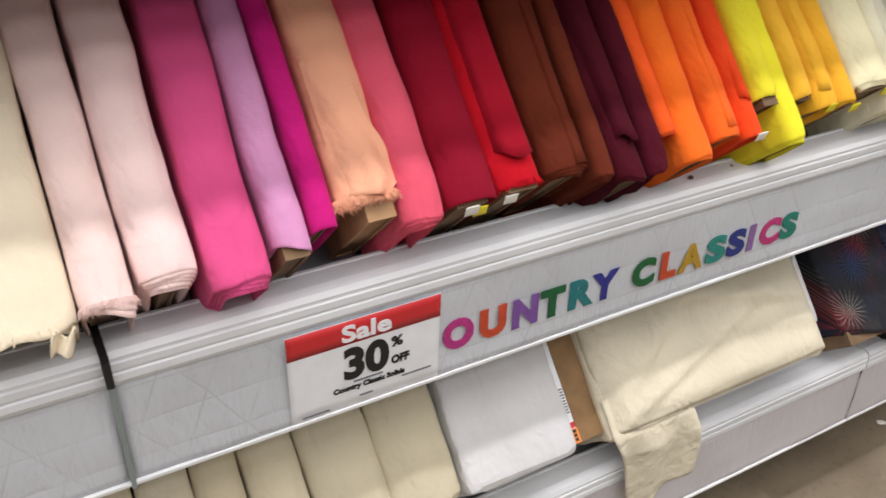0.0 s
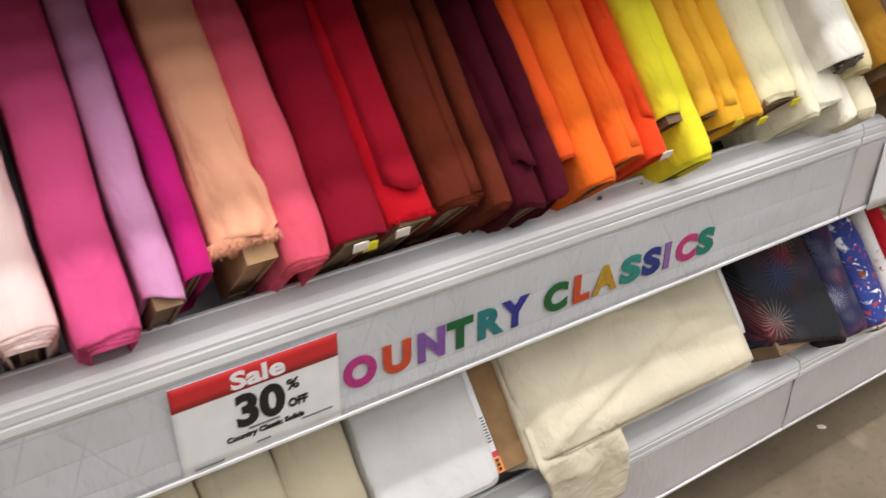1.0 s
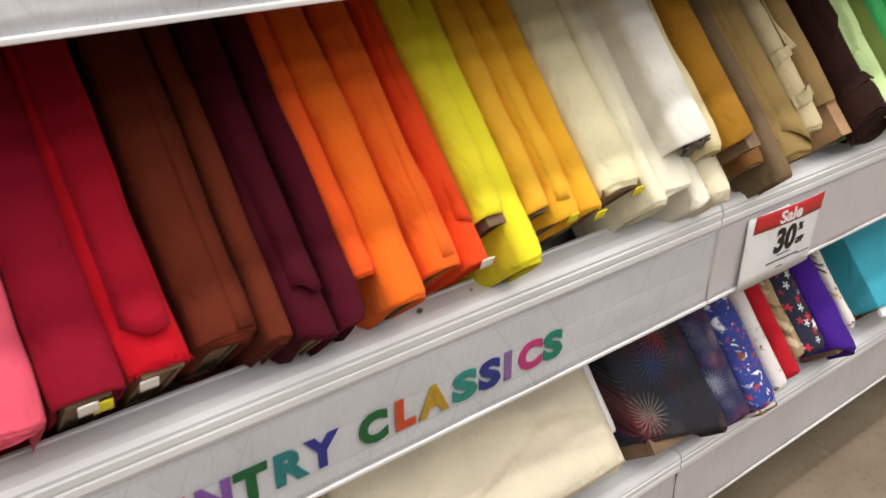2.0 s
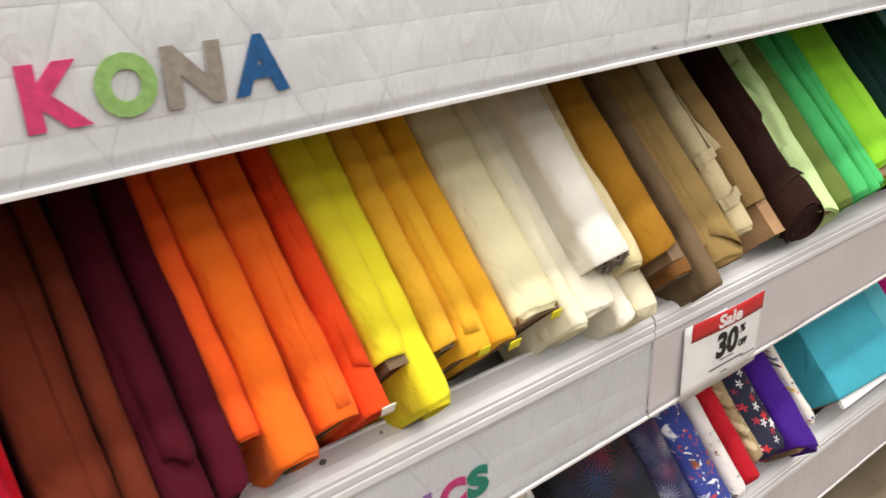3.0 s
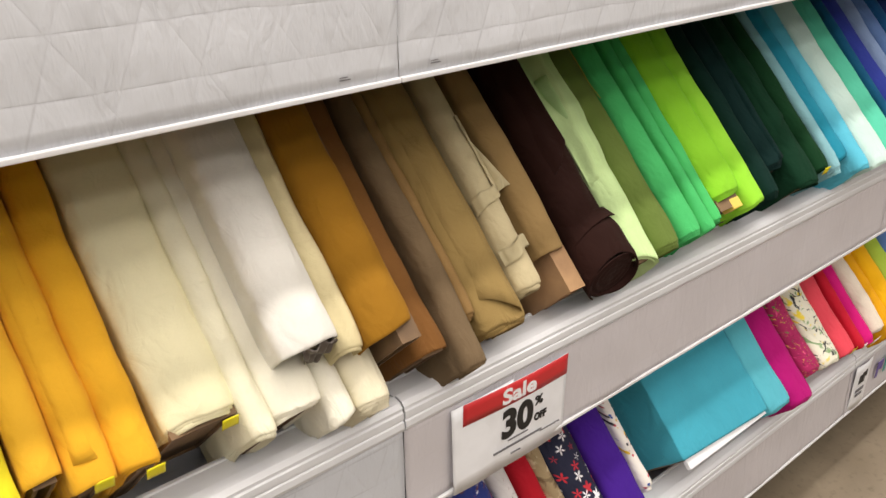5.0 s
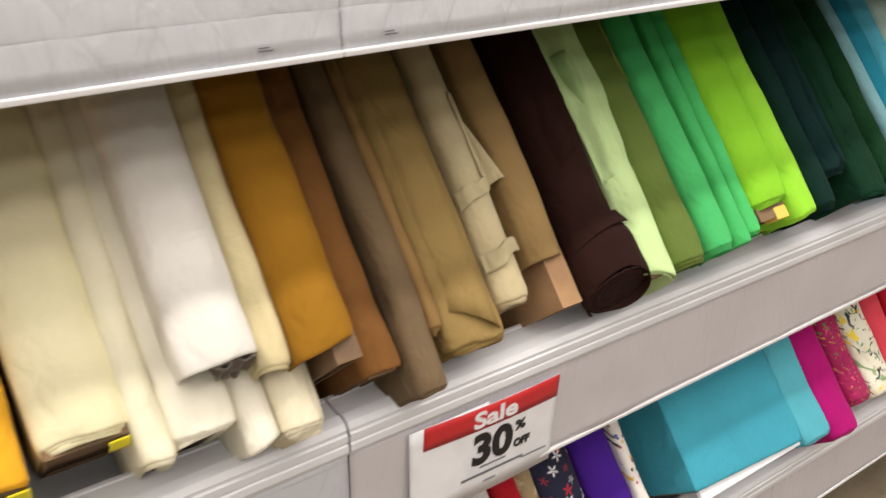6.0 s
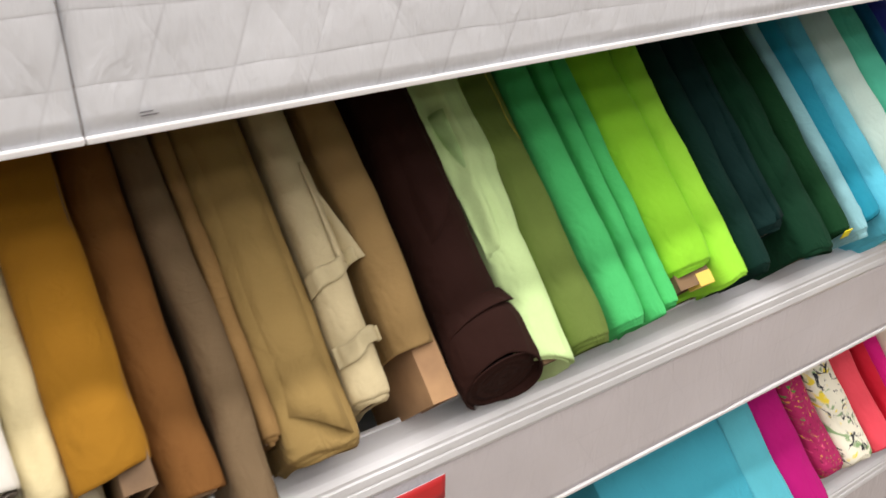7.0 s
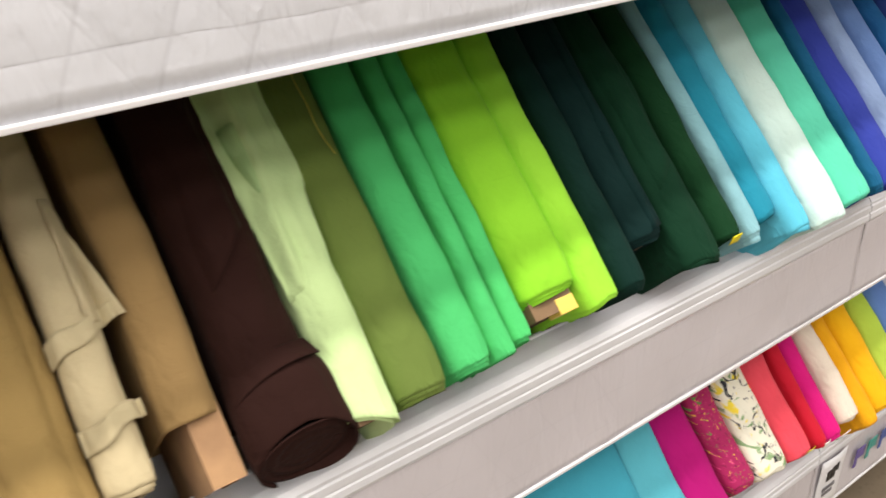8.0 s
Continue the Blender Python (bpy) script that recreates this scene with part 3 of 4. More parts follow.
# ---- lower shelf: muslins and prints ----
STARS = print_spots("star_print", "1B1E38", ("C02A38", "E4E4E8"), 34.0, 0.27, 0.45, 5, 0.36)
POLKA = print_spots("polka_dot_print", "E6E2DC", ("C03A4A", "2E4E9A", "D9B32E", "2C2C34"), 85.0, 0.30, 0.8)
FIRE = print_fireworks("firework_print", "12131D", ("C6BCAE", "B42032", "2A58A0"), 12.0)
NAVY_FIRE = print_fireworks("navy_burst_print", "1C2148", ("D8DAE4", "B02A3A", "C4CADC"), 21.0)
PATRIOT = print_sketch("holiday_picture_print", "2B3C8A", ("DADCE6", "7C4630", "B83A3A", "E6E6EA"), 26.0, 0.60)
SPATTER = print_sketch("white_scribble_print", "DAD6D6", ("8A4A44", "55494A"), 60.0, 0.64)
CAMO = print_sketch("camouflage_print", "A08C6A", ("6E5A40", "C8B898"), 22.0, 0.52)
FLORAL = print_sketch("pink_floral_print", "A41858", ("D84A80", "4A8A3A", "6A1038", "D8B23A"), 75.0, 0.62)
LEMON = print_sketch("lemon_print", "E4E2D0", ("E6D040", "7FA070", "20242C"), 30.0, 0.58)
PRINTS = [
    (-0.16, -0.085, 0.0, cloth("D8CDB2"), "beige muslin"),
    (-0.083, -0.02, 0.0, cloth("DACFB5"), "beige muslin"),
    (-0.018, 0.042, 0.0, cloth("D9CFB6"), "beige muslin"),
    (0.044, 0.099, 0.0, cloth("D3C8AC"), "beige muslin"),
    (0.101, 0.170, 0.0, cloth("D6CCB1"), "beige muslin"),
    (0.172, 0.264, 0.02, cloth("CFC6AC"), "wide beige muslin"),
    (0.266, 0.362, 0.02, cloth("CDC4AA"), "wide beige muslin"),
    (0.366, 0.541, 0.015, cloth("D6D6D8"), "white sheeting"),
    (1.090, 1.264, -0.006, FIRE, "black cotton with a firework print"),
    (1.266, 1.332, -0.026, NAVY_FIRE, "navy cotton with bursts and stars"),
    (1.334, 1.401, -0.028, PATRIOT, "blue cotton with a holiday print"),
    (1.403, 1.438, -0.018, SPATTER, "white cotton with a scribbled print"),
    (1.440, 1.480, -0.010, cloth("B41E2C"), "red cotton"),
    (1.481, 1.508, 0.012, CAMO, "brown camouflage cotton"),
    (1.509, 1.580, 0.004, STARS, "navy cotton with white and red stars"),
    (1.582, 1.650, -0.022, cloth("45208A"), "purple cotton"),
    (1.652, 1.674, 0.009, POLKA, "white cotton with coloured dots"),
    (1.752, 2.000, 0.004, cloth("3FA5BC"), "wide turquoise cotton"),
    (2.002, 2.074, -0.014, cloth("55B4C6"), "turquoise cotton"),
    (2.076, 2.150, -0.030, cloth("B01872"), "magenta cotton"),
    (2.153, 2.209, 0.002, FLORAL, "pink cotton with a floral print"),
    (2.211, 2.284, -0.006, LEMON, "white cotton with a lemon print"),
    (2.288, 2.346, -0.010, cloth("E24D5C"), "coral red cotton"),
    (2.348, 2.376, -0.014, cloth("C22034"), "red cotton"),
    (2.378, 2.419, -0.018, cloth("CF1D78"), "hot pink cotton"),
    (2.424, 2.470, -0.009, cloth("E2D6C6"), "cream cotton"),
    (2.472, 2.506, -0.036, cloth("E6A51C"), "golden cotton"),
    (2.510, 2.571, -0.028, cloth("EDB21A"), "golden yellow cotton"),
    (2.575, 2.630, -0.020, cloth("A9C64A"), "lime cotton"),
    (2.634, 2.700, -0.020, cloth("5E82BE"), "blue cotton"),
]
LOW_DIFFER = {
    0.366: dict(tall=0.006, layers=4),
    1.090: dict(slant=-0.050),
    1.334: dict(lining=cloth("E0DEDA"), stagger=-0.012),
    1.582: dict(slant=-0.030),
    1.752: dict(tall=0.004, layers=5, stagger=-0.001, gap=0.0012, slant=-0.014, hem=0.002),
    2.002: dict(tall=0.006, layers=4, stagger=-0.002, gap=0.0014, hem=0.003),
}
for x0, x1, s0, mat, words in PRINTS:
    BOLTS["low", x0] = bolt("lower", x0, x1, s0, mat, "bolt of " + words + " on lower shelf", amp=0.0036 if x1 - x0 < 0.12 else 0.0020, fine=1.0 if x1 - x0 < 0.12 else 0.5, flat=0.12 if x1 - x0 < 0.12 else 0.8,
                             **LOW_DIFFER.get(x0, {}))
BOLTS["low", 0.596] = bolt("lower", 0.598, 1.045, 0.008, cloth("DDD5BF"), "thick folded bolt of cream muslin on the lower shelf", amp=0.012, flat=0.9, fine=0.45)

# ---- lettering on the bands ----
def letter_ink(colour):
    m = Nodes("ink_" + colour, 0.6)
    # 0.72 puts the shade that the letters stand in into their ink
    c = shade(lin(colour), 0.72)
    tone = m.mix(m.ramp(m.noise(120.0, 3.0), 0.3, 0.7), shade(c, 0.8), shade(c, 1.15))
    return m.done(tone, m.bump(m.noise(200.0, 2.0), 0.25, 0.001))


def band_letter(ch, x0, x1, z, h, colour, tier):
    front, z0, z1 = TIERS[tier][:3]
    y = front - 0.006 * (z1 - z - h / 2) / (z1 - z0) - 0.0032
    ob = empty("letter", pose(x0, y, z), "cut-out letter in coloured quilting print", "letter", "words on the band", "")
    letters("letter_face", ch, 0.05, letter_ink(colour), ob, pose(0, 0, 0, 87.2, 0, 0), 0.0021 if ch == "A" else 0.0028, 0.0006, (x1 - x0, h))
    return ob


for ch, x0, x1, colour in (("O", 0.326, 0.367, "C93A90"), ("U", 0.375, 0.411, "DB5333"), ("N", 0.420, 0.456, "8A5BB0"), ("T", 0.459, 0.495, "12673A"),
                           ("R", 0.502, 0.540, "24858A"), ("Y", 0.536, 0.577, "33369A"), ("C", 0.601, 0.638, "176A38"), ("L", 0.648, 0.675, "D9552F"),
                           ("A", 0.679, 0.722, "CBA22F"), ("S", 0.727, 0.763, "2E958C"), ("S", 0.766, 0.799, "2B3A8E"), ("I", 0.805, 0.816, "9A72B4"),
                           ("C", 0.827, 0.866, "CF3F86"), ("S", 0.868, 0.901, "1F8B78")):
    band_letter(ch, x0, x1, 0.6535, 0.0415, colour, "middle")
for ch, x0, x1, colour in (("K", 0.490, 0.533, "E8447F"), ("O", 0.537, 0.581, "9CCB78"), ("N", 0.586, 0.631, "A39C94"), ("A", 0.639, 0.685, "12609E")):
    band_letter(ch, x0, x1, 1.172, 0.045, colour, "upper")


# ---- single details of the bolts ----
def between(rows, s):
    """The row of a short table at s, smoothly."""
    for a, b in zip(rows, rows[1:]):
        if s <= b[0]:
            k = min(max((s - a[0]) / (b[0] - a[0]), 0.0), 1.0)
            k = k * k * (3 - 2 * k)
            return [p + (q - p) * k for p, q in zip(a[1:], b[1:])]
    return rows[-1][1:]


def wid(x0):
    for a, b, *_ in SOLIDS:
        if a == x0:
            return b - a
    return 0.05


PEACH, BLUSH = cloth("F4B292"), cloth("F6DAD6")
fringe(BOLTS[0.208], 0.070, 0.027, PEACH, 3, 0.012, 640)
fringe(BOLTS[-0.030], 0.046, -0.012, cloth("E8CBC6"), 4, 0.008, 420)

CREAM = BOLTS[-0.128]
sheet("loose_corner", lambda u, v: (0.026 + 0.018 * u - 0.004 * v, -0.022 - 0.016 * v + 0.004 * math.sin(7 * u), -0.006 - 0.012 * v + 0.004 * math.sin(9 * u + 3 * v)), 12, 10, 0.0014,
      cloth("E9DCC4"), CREAM, "limp loose corner of cream cloth")
fringe(CREAM, 0.090, -0.022, cloth("E9DCC4"), 21, 0.008, 90)



FLARE = ((0.024, 0.022), (0.047, 0.0415), (0.072, 0.0350), (0.117, 0.0220), (0.20, 0.020))


def flared(u, v):
    """The outer turn of the peach bolt, spreading to one side at its frayed end."""
    s = 0.029 + 0.15 * v + 0.0025 * math.sin(4 * u + 1) * (1 - v)
    hi = between(FLARE, s)[0]
    x = -0.024 + (hi + 0.024) * u
    out = max(0.0, x - 0.020) / 0.02
    side = min(1.0, u / 0.35, (1 - v) / 0.4)
    side = side * side * (3 - 2 * side)
    z = top_of(0.064, min(x, 0.026)) - 0.004 + 0.0075 * side + 0.0028 * side * math.sin(11 * u + 22 * s) * (1 - v) - 0.006 * out * out
    return (x, s, z)


sheet("flared_turn", flared, 26, 26, 0.0015, PEACH, BOLTS[0.208], "rumpled outer turn of peach cloth")
fringe(BOLTS[0.380], 0.050, 0.004, cloth("BE1022"), 27, 0.008, 160)

# tags on the ends
for x0, s, mat, x, z in ((0.318, -0.004, YELLOW_TAG, 0.010, -0.020), (0.318, -0.003, WHITE_TAG, -0.002, -0.014), (0.724, -0.004, WHITE_TAG, 0.010, -0.008),
                         (0.863, 0.010, YELLOW_TAG, 0.004, -0.010), (0.901, 0.003, YELLOW_TAG, 0.006, -0.010), (0.942, 0.015, YELLOW_TAG, 0.022, -0.012),
                         (0.380, 0.0, WHITE_TAG, -0.012, -0.020), (2.039, -0.006, YELLOW_TAG, 0.006, -0.010)):
    tag_on(BOLTS[x0], wid(x0), s, mat, x, z, (0.016, 0.012))

part("gold_label", box_bm((0.004, -0.004, -0.034), (0.027, 0.012, -0.0125), 0.001), GOLD_PAPER, BOLTS[1.763], "gold paper label folded over the core")

# a darker loose turn on the red bolt, with a pointed corner
RED_DARK = cloth("9C1026")
flap(BOLTS[0.380], 0.057, -0.028, 0.016, lambda u: 0.035 + 0.018 * (1 - u) - 0.012 * math.sin(3.1 * u), 0.50, RED_DARK, 5, rise=0.004, curl=0.004, tuck=(1, 0), label="loose dark red turn of cloth")
flap(BOLTS[0.528], 0.042, -0.020, 0.024, lambda u: 0.015 + 0.022 * u + 0.010 * math.sin(7 * u), 0.50, cloth("480C1B"), 6, rise=0.004, curl=0.005, label="loose maroon turn of cloth")
flap(BOLTS[0.724], 0.033, -0.010, 0.0165, lambda u: 0.045 - 0.010 * u, 0.50, cloth("EA4A1E"), 7, rise=0.002)
flap(BOLTS[0.863], 0.037, -0.018, 0.012, lambda u: 0.030 - 0.004 * u, 0.50, cloth("EDB334"), 8, rise=0.0018)
flap(BOLTS[0.678], 0.045, -0.006, 0.022, lambda u: 0.012, 0.50, cloth("F56A24"), 9, rise=0.0016)
flap(BOLTS[0.440], 0.058, 0.004, 0.029, lambda u: 0.012, 0.50, cloth("622818"), 10, rise=0.0016)
flap(BOLTS[1.976], 0.060, -0.030, 0.028, lambda u: 0.060 + 0.055 * u, 0.50, cloth("0C3422"), 11, rise=0.0025, curl=0.003)
flap(BOLTS[1.923], 0.051, -0.004, 0.026, lambda u: 0.034 + 0.006 * u, 0.50, cloth("0B2928"), 12, rise=0.0025)
flap(BOLTS[1.306], 0.068, -0.034, 0.033, lambda u: 0.034 * (1 - u) ** 1.5 - 0.006 + 0.004 * math.sin(5 * u), 0.50, cloth("988050"), 13, rise=0.003, curl=0.002)

# the pale green turn that has twisted across its neighbour
TWIST = ((0.10, -0.024, 0.0225), (0.15, -0.028, 0.024), (0.18, -0.030, 0.026), (0.215, -0.034, 0.038), (0.255, -0.036, 0.035), (0.30, -0.036, 0.033), (0.50, -0.034, 0.030))


def twist(u, v):
    s = 0.10 + 0.38 * v
    lo, hi = between(TWIST, s)
    x = lo + (hi - lo) * u
    k = min(1.0, v / 0.12)
    out = max(0.0, abs(x) - 0.022) / 0.02
    ridge = math.exp(-((u - 0.35 - 0.9 * (s - 0.2)) / 0.10) ** 2)
    z = top_of(0.048, min(max(x, -0.022), 0.022)) - 0.003 + k * (0.007 + 0.006 * ridge + 0.002 * math.sin(16 * u + 30 * s)) - 0.006 * out * out
    return (x, s, z)


sheet("twisted_turn", twist, 22, 30, 0.0016, cloth("C8E6A6"), BOLTS[1.557], "twisted pale green turn of cloth")


def pointed_fold(u, v):
    """The tip of the twisted turn, folded under itself."""
    s = 0.140 + 0.12 * v
    mid, half = -0.010 - 0.006 * v, 0.0015 + 0.008 * v
    x = mid + half * (2 * u - 1)
    return (x, s, top_of(0.048, x) + 0.0045 + 0.006 * v - 0.006 * (2 * u - 1) ** 2)


# the shadow on this fold is put into its darker green
sheet("pointed_fold", pointed_fold, 10, 16, 0.0014, cloth("B2D896"), BOLTS[1.557], "pointed fold of pale green cloth with its shadow painted in")


DARK = cloth("2C1814")
flap(BOLTS[1.484], 0.064, -0.026, 0.030, lambda u: 0.120 + 0.06 * u, 0.50, DARK, 19, rise=0.004, curl=0.003)


def loose_roll(u, v):
    """The last turn, slipped down and rolled loosely round the end of the bolt."""
    a = radians(-250 + 480 * u)
    r = 1.0 - 0.16 * (1 - u)
    top = 0.064 - 0.012 * math.cos(a) + 0.003 * math.sin(2 * a + 1)
    low = -0.016 + 0.019 * math.sin(a) - 0.010 * max(0.0, math.cos(a)) + 0.006 * (1 - u)
    k = r * (1.0 - 0.24 * max(0.0, (v - 0.55) / 0.45) ** 2 - 0.05 * max(0.0, (0.15 - v) / 0.15) + 0.02 * math.sin(2 * a + 7 * v))
    return (0.0065 + 0.047 * k * math.cos(a), low + (top - low) * v, -0.027 + 0.032 * k * math.sin(a))


sheet("loose_roll", loose_roll, 80, 24, 0.0022, DARK, BOLTS[1.484], "loosely rolled dark brown turn of cloth")


def inner_turns(u, v):
    """The turns inside the loose roll, closing its mouth a little way in."""
    a, r = radians(360 * u), 0.02 + 0.90 * v
    ripple = 0.0018 * math.sin(26 * r) * r
    return (0.0065 + 0.047 * r * math.cos(a), -0.013 + 0.017 * r * math.sin(a) + ripple, -0.027 + 0.032 * r * math.sin(a))


sheet("roll_core", inner_turns, 48, 16, 0.0016, DARK, BOLTS[1.484], "dark brown cloth wound inside the roll")


def roll_fold(u, v):
    """A slanting fold across the top of the loose roll."""
    a = radians(165 - 120 * u)
    edge = 0.034 + 0.018 * math.sin(math.pi * 0.5 * min(1.0, u / 0.8))
    side = min(1.0, min(u, 1 - u) / 0.25)
    k = 0.985 + 0.060 * side * (1 - 0.8 * v) - 0.20 * v
    return (0.0065 + 0.047 * k * math.cos(a), edge + (0.068 - edge) * v, -0.027 + 0.032 * k * math.sin(a))


sheet("roll_fold", roll_fold, 36, 10, 0.0016, DARK, BOLTS[1.484], "slanting fold of dark brown cloth")


# strips of selvedge tied across the light khaki bolt
def tie(ob, w, s, lean, seed, reach):
    def fn(u, v):
        x = -w / 2 - 0.002 + (w + reach) * u
        out = max(0.0, x - w / 2) / 0.02
        z = top_of(w, min(abs(x), w / 2) * (1 if x > 0 else -1)) + 0.005 + 0.016 * min(out, 1.2) + 0.0015 * math.sin(14 * u + seed)
        return (x, s + lean * x + 0.020 * (v - 0.5) * (1 - 0.3 * u) + 0.002 * math.sin(9 * u + seed), z)
    return sheet("tied_strip", fn, 24, 6, 0.0016, cloth("C6BA96"), ob, "folded strip of khaki cloth")


tie(BOLTS[1.378], 0.042, 0.133, 0.35, 0.0, 0.011)
tie(BOLTS[1.378], 0.042, 0.062, 0.30, 2.0, 0.006)


def tented(u, v):
    """Slack cloth pulled up from the side of the bolt to the end of the tied strip."""
    s = 0.138 + 0.105 * v
    x = 0.010 + 0.022 * u * (1 - v) ** 0.9 + 0.006 * u
    out = max(0.0, x - 0.021) / 0.02
    return (x, s, top_of(0.042, min(x, 0.021)) + 0.003 + 0.015 * out + 0.0022 * math.sin(3.1 * u * math.pi) * (1 - v))


sheet("slack_fold", tented, 16, 12, 0.0016, cloth("C8BB97"), BOLTS[1.378], "slack khaki cloth pulled to the tie")


def thread(ob, pts, material):
    cu = bpy.data.curves.new("loose_thread", "CURVE")
    cu.dimensions, cu.bevel_depth = "3D", 0.0005
    sp = cu.splines.new("NURBS")
    sp.points.add(len(pts) - 1)
    for p, q in zip(sp.points, pts):
        p.co = (*q, 1)
    sp.use_endpoint_u = True
    t = new("loose_thread", cu)
    me = bpy.data.meshes.new_from_object(t.evaluated_get(bpy.context.evaluated_depsgraph_get()))
    bpy.data.objects.remove(t)
    me.materials.clear()
    me.materials.append(material)
    th = new("loose_thread", me)
    th.parent = ob
    return th


thread(BOLTS[1.608], [(0.004, 0.36, 0.002), (0.010, 0.32, 0.004), (0.003, 0.29, 0.003), (0.009, 0.26, 0.004), (0.004, 0.235, 0.004), (0.012, 0.21, 0.003)], cloth("B7A94A"))
thread(BOLTS[1.306], [(0.006, 0.072, 0.002), (0.009, 0.064, 0.004), (0.006, 0.058, 0.003)], cloth("4A3A2A"))

# ---- the two bolts that lie proud of the row ----
ROLL = bolt("middle", 1.050, 1.115, 0.038, cloth("E6E5DE"), "white cotton bolt with a loose open roll end", layers=2, stagger=0.006, hem=0.004, lift=0.044, core_at=0.075,
            core_w=0.03, lining=plain("grey_lining_paper", "6A625A", 0.6), flat=0.2, amp=0.003)


def crumpled(u, v):
    """Grey lining paper bunched up in the mouth of the white roll."""
    x = -0.012 + 0.040 * u * (1 - 0.45 * v) + 0.010 * v
    z = top_of(0.065, x) - 0.006 - 0.046 * v * (1 - 0.3 * abs(2 * u - 1))
    return (x, 0.0365 - 0.004 * v + 0.0022 * math.sin(15 * u + 6 * v) + 0.0016 * math.sin(11 * v - 8 * u), z)


sheet("paper_lining", crumpled, 28, 14, 0.001, plain("crumpled_grey_paper", "5E5650", 0.5, 0.6), ROLL, "crumpled grey lining paper")
bolt("middle", 1.112, 1.142, 0.026, cloth("D8CCA2"), "cream bolt squeezed between white and mustard ones", layers=2, lift=0.024, amp=0.0075, fine=1.5)
bolt("middle", 1.141, 1.200, 0.024, cloth("9C6F22"), "mustard brown cotton bolt lying on its neighbour", layers=2, stagger=0.004, hem=0.002, lift=0.038, core_at=0.008, core_w=0.024,
     core_x=0.014, hollow=True, slant=0.010)

# ---- lower shelf: board, wide muslin and its hanging corner ----
BOARD = empty("cardboard_board", spine_matrix("lower", 0.571, -0.010), "brown cardboard bolt board with a printed edge label", "board")
part("board_face", box_bm((-0.016, 0.018, -0.150), (0.026, 0.56, -0.002), 0.0015), cardboard_material("board_cardboard", "7C6042", "967650"), BOARD)
part("label_strip", box_bm((-0.027, 0.020, -0.150), (-0.017, 0.56, -0.001), 0.001), PAPER, BOARD, "white printed label edge")
part("orange_sticker", box_bm((-0.0275, 0.019, -0.012), (-0.0165, 0.040, 0.0006)), ORANGE_TAG, BOARD, "orange price sticker")
part("red_mark", box_bm((-0.027, 0.041, -0.010), (-0.018, 0.049, 0.0004)), RED_INK, BOARD)
for k in range(9):
    part("print_bar", box_bm((-0.025 + 0.001 * (k % 2), 0.062 + k * 0.0042, -0.002), (-0.019, 0.0642 + k * 0.0042, -0.0004)), GREY_INK, BOARD)
for k in range(3):
    part("sticker_bar", box_bm((-0.025, 0.022 + k * 0.006, 0.0005), (-0.020, 0.0265 + k * 0.006, 0.0009)), BLACK_INK, BOARD)

MUSLIN = cloth("DDD5BF")
CORNER = BOLTS["low", 0.596]


def corner(u, v):
    """Over the end of the bolt, then straight down in a slack point."""
    long = 0.060 + 0.150 * (1 - 0.10 * u) + 0.010 * math.sin(5 * u)
    d = long * v - 0.060
    x = 0.597 + 0.150 * u
    if d < 0:
        y, z = 0.5665 - C45 * d, 0.414 - C45 * d - 0.004
    else:
        bow = min(1.0, d / 0.03)
        y, z = 0.5665 - 0.010 * bow + 0.006 * math.sin(10 * u + 14 * d) * bow, 0.410 - d
        x += 0.34 * d * (1 - 0.6 * u) + 0.004 * math.sin(30 * d)
    return (x, y, z)


FOLDS = ((-0.21, 0.02, 0.12, 0.13, 0.010), (-0.20, 0.05, 0.02, 0.20, 0.008), (-0.06, 0.17, 0.21, 0.10, 0.012), (0.00, 0.22, 0.20, 0.19, 0.009),
         (-0.16, 0.03, 0.20, 0.03, 0.005), (0.05, 0.09, 0.21, 0.06, 0.006))      # from x, s to x, s; height


def slack(u, v):
    """The loose top turn of the muslin, with long soft folds."""
    x, s = -0.2215 + 0.443 * u, 0.0085 + 0.36 * v
    z = top_of(0.447, x, 0.9) + 0.0005
    inner = min(1.0, min(u, 1 - u) / 0.06, v / 0.03)
    for ax, a, bx, b, h in FOLDS:
        dx, ds = bx - ax, b - a
        t = ((x - ax) * dx + (s - a) * ds) / (dx * dx + ds * ds)
        k = min(max(t, 0.0), 1.0)
        off = math.hypot(x - ax - k * dx, s - a - k * ds)
        side = (x - ax) * ds - (s - a) * dx
        z += inner * h * (0.4 + 0.6 * math.sin(math.pi * min(max(0.15 + 0.7 * k, 0), 1))) * math.exp(-(off / (0.010 if side > 0 else 0.022)) ** 2)
    return (x, s, z + 0.006 * inner * (1 + noise.noise(Vector((x * 9, s * 9, 3.0)))))


sheet("slack_turn", slack, 90, 60, 0.0016, MUSLIN, CORNER, "loose folded top turn of muslin")
hang = sheet("hanging_corner", corner, 26, 40, 0.0018, MUSLIN, None, "corner of cream muslin hanging over the rail")
hang.parent = CORNER
hang.matrix_parent_inverse = CORNER.matrix_world.inverted()
bolt("lower", 1.046, 1.060, 0.05, plain("poly_wrap", "D9DADC", 0.3), "thin bolt in white plastic wrap", layers=1, lift=-0.014)

# the thin white card under the wide turquoise bolt
LOWTEAL = BOLTS["low", 1.752]
part("backing_card", box_bm((-0.112, -0.010, -0.018), (0.122, 0.20, -0.010), 0.001), PAPER, LOWTEAL, "white backing card")
tag_on(BOLTS["low", 2.378], 0.04, -0.02, WHITE_TAG, 0.012, -0.004, (0.022, 0.018))
tag_on(BOLTS["low", 2.288], 0.06, -0.012, YELLOW_TAG, 0.020, -0.014, (0.018, 0.016))
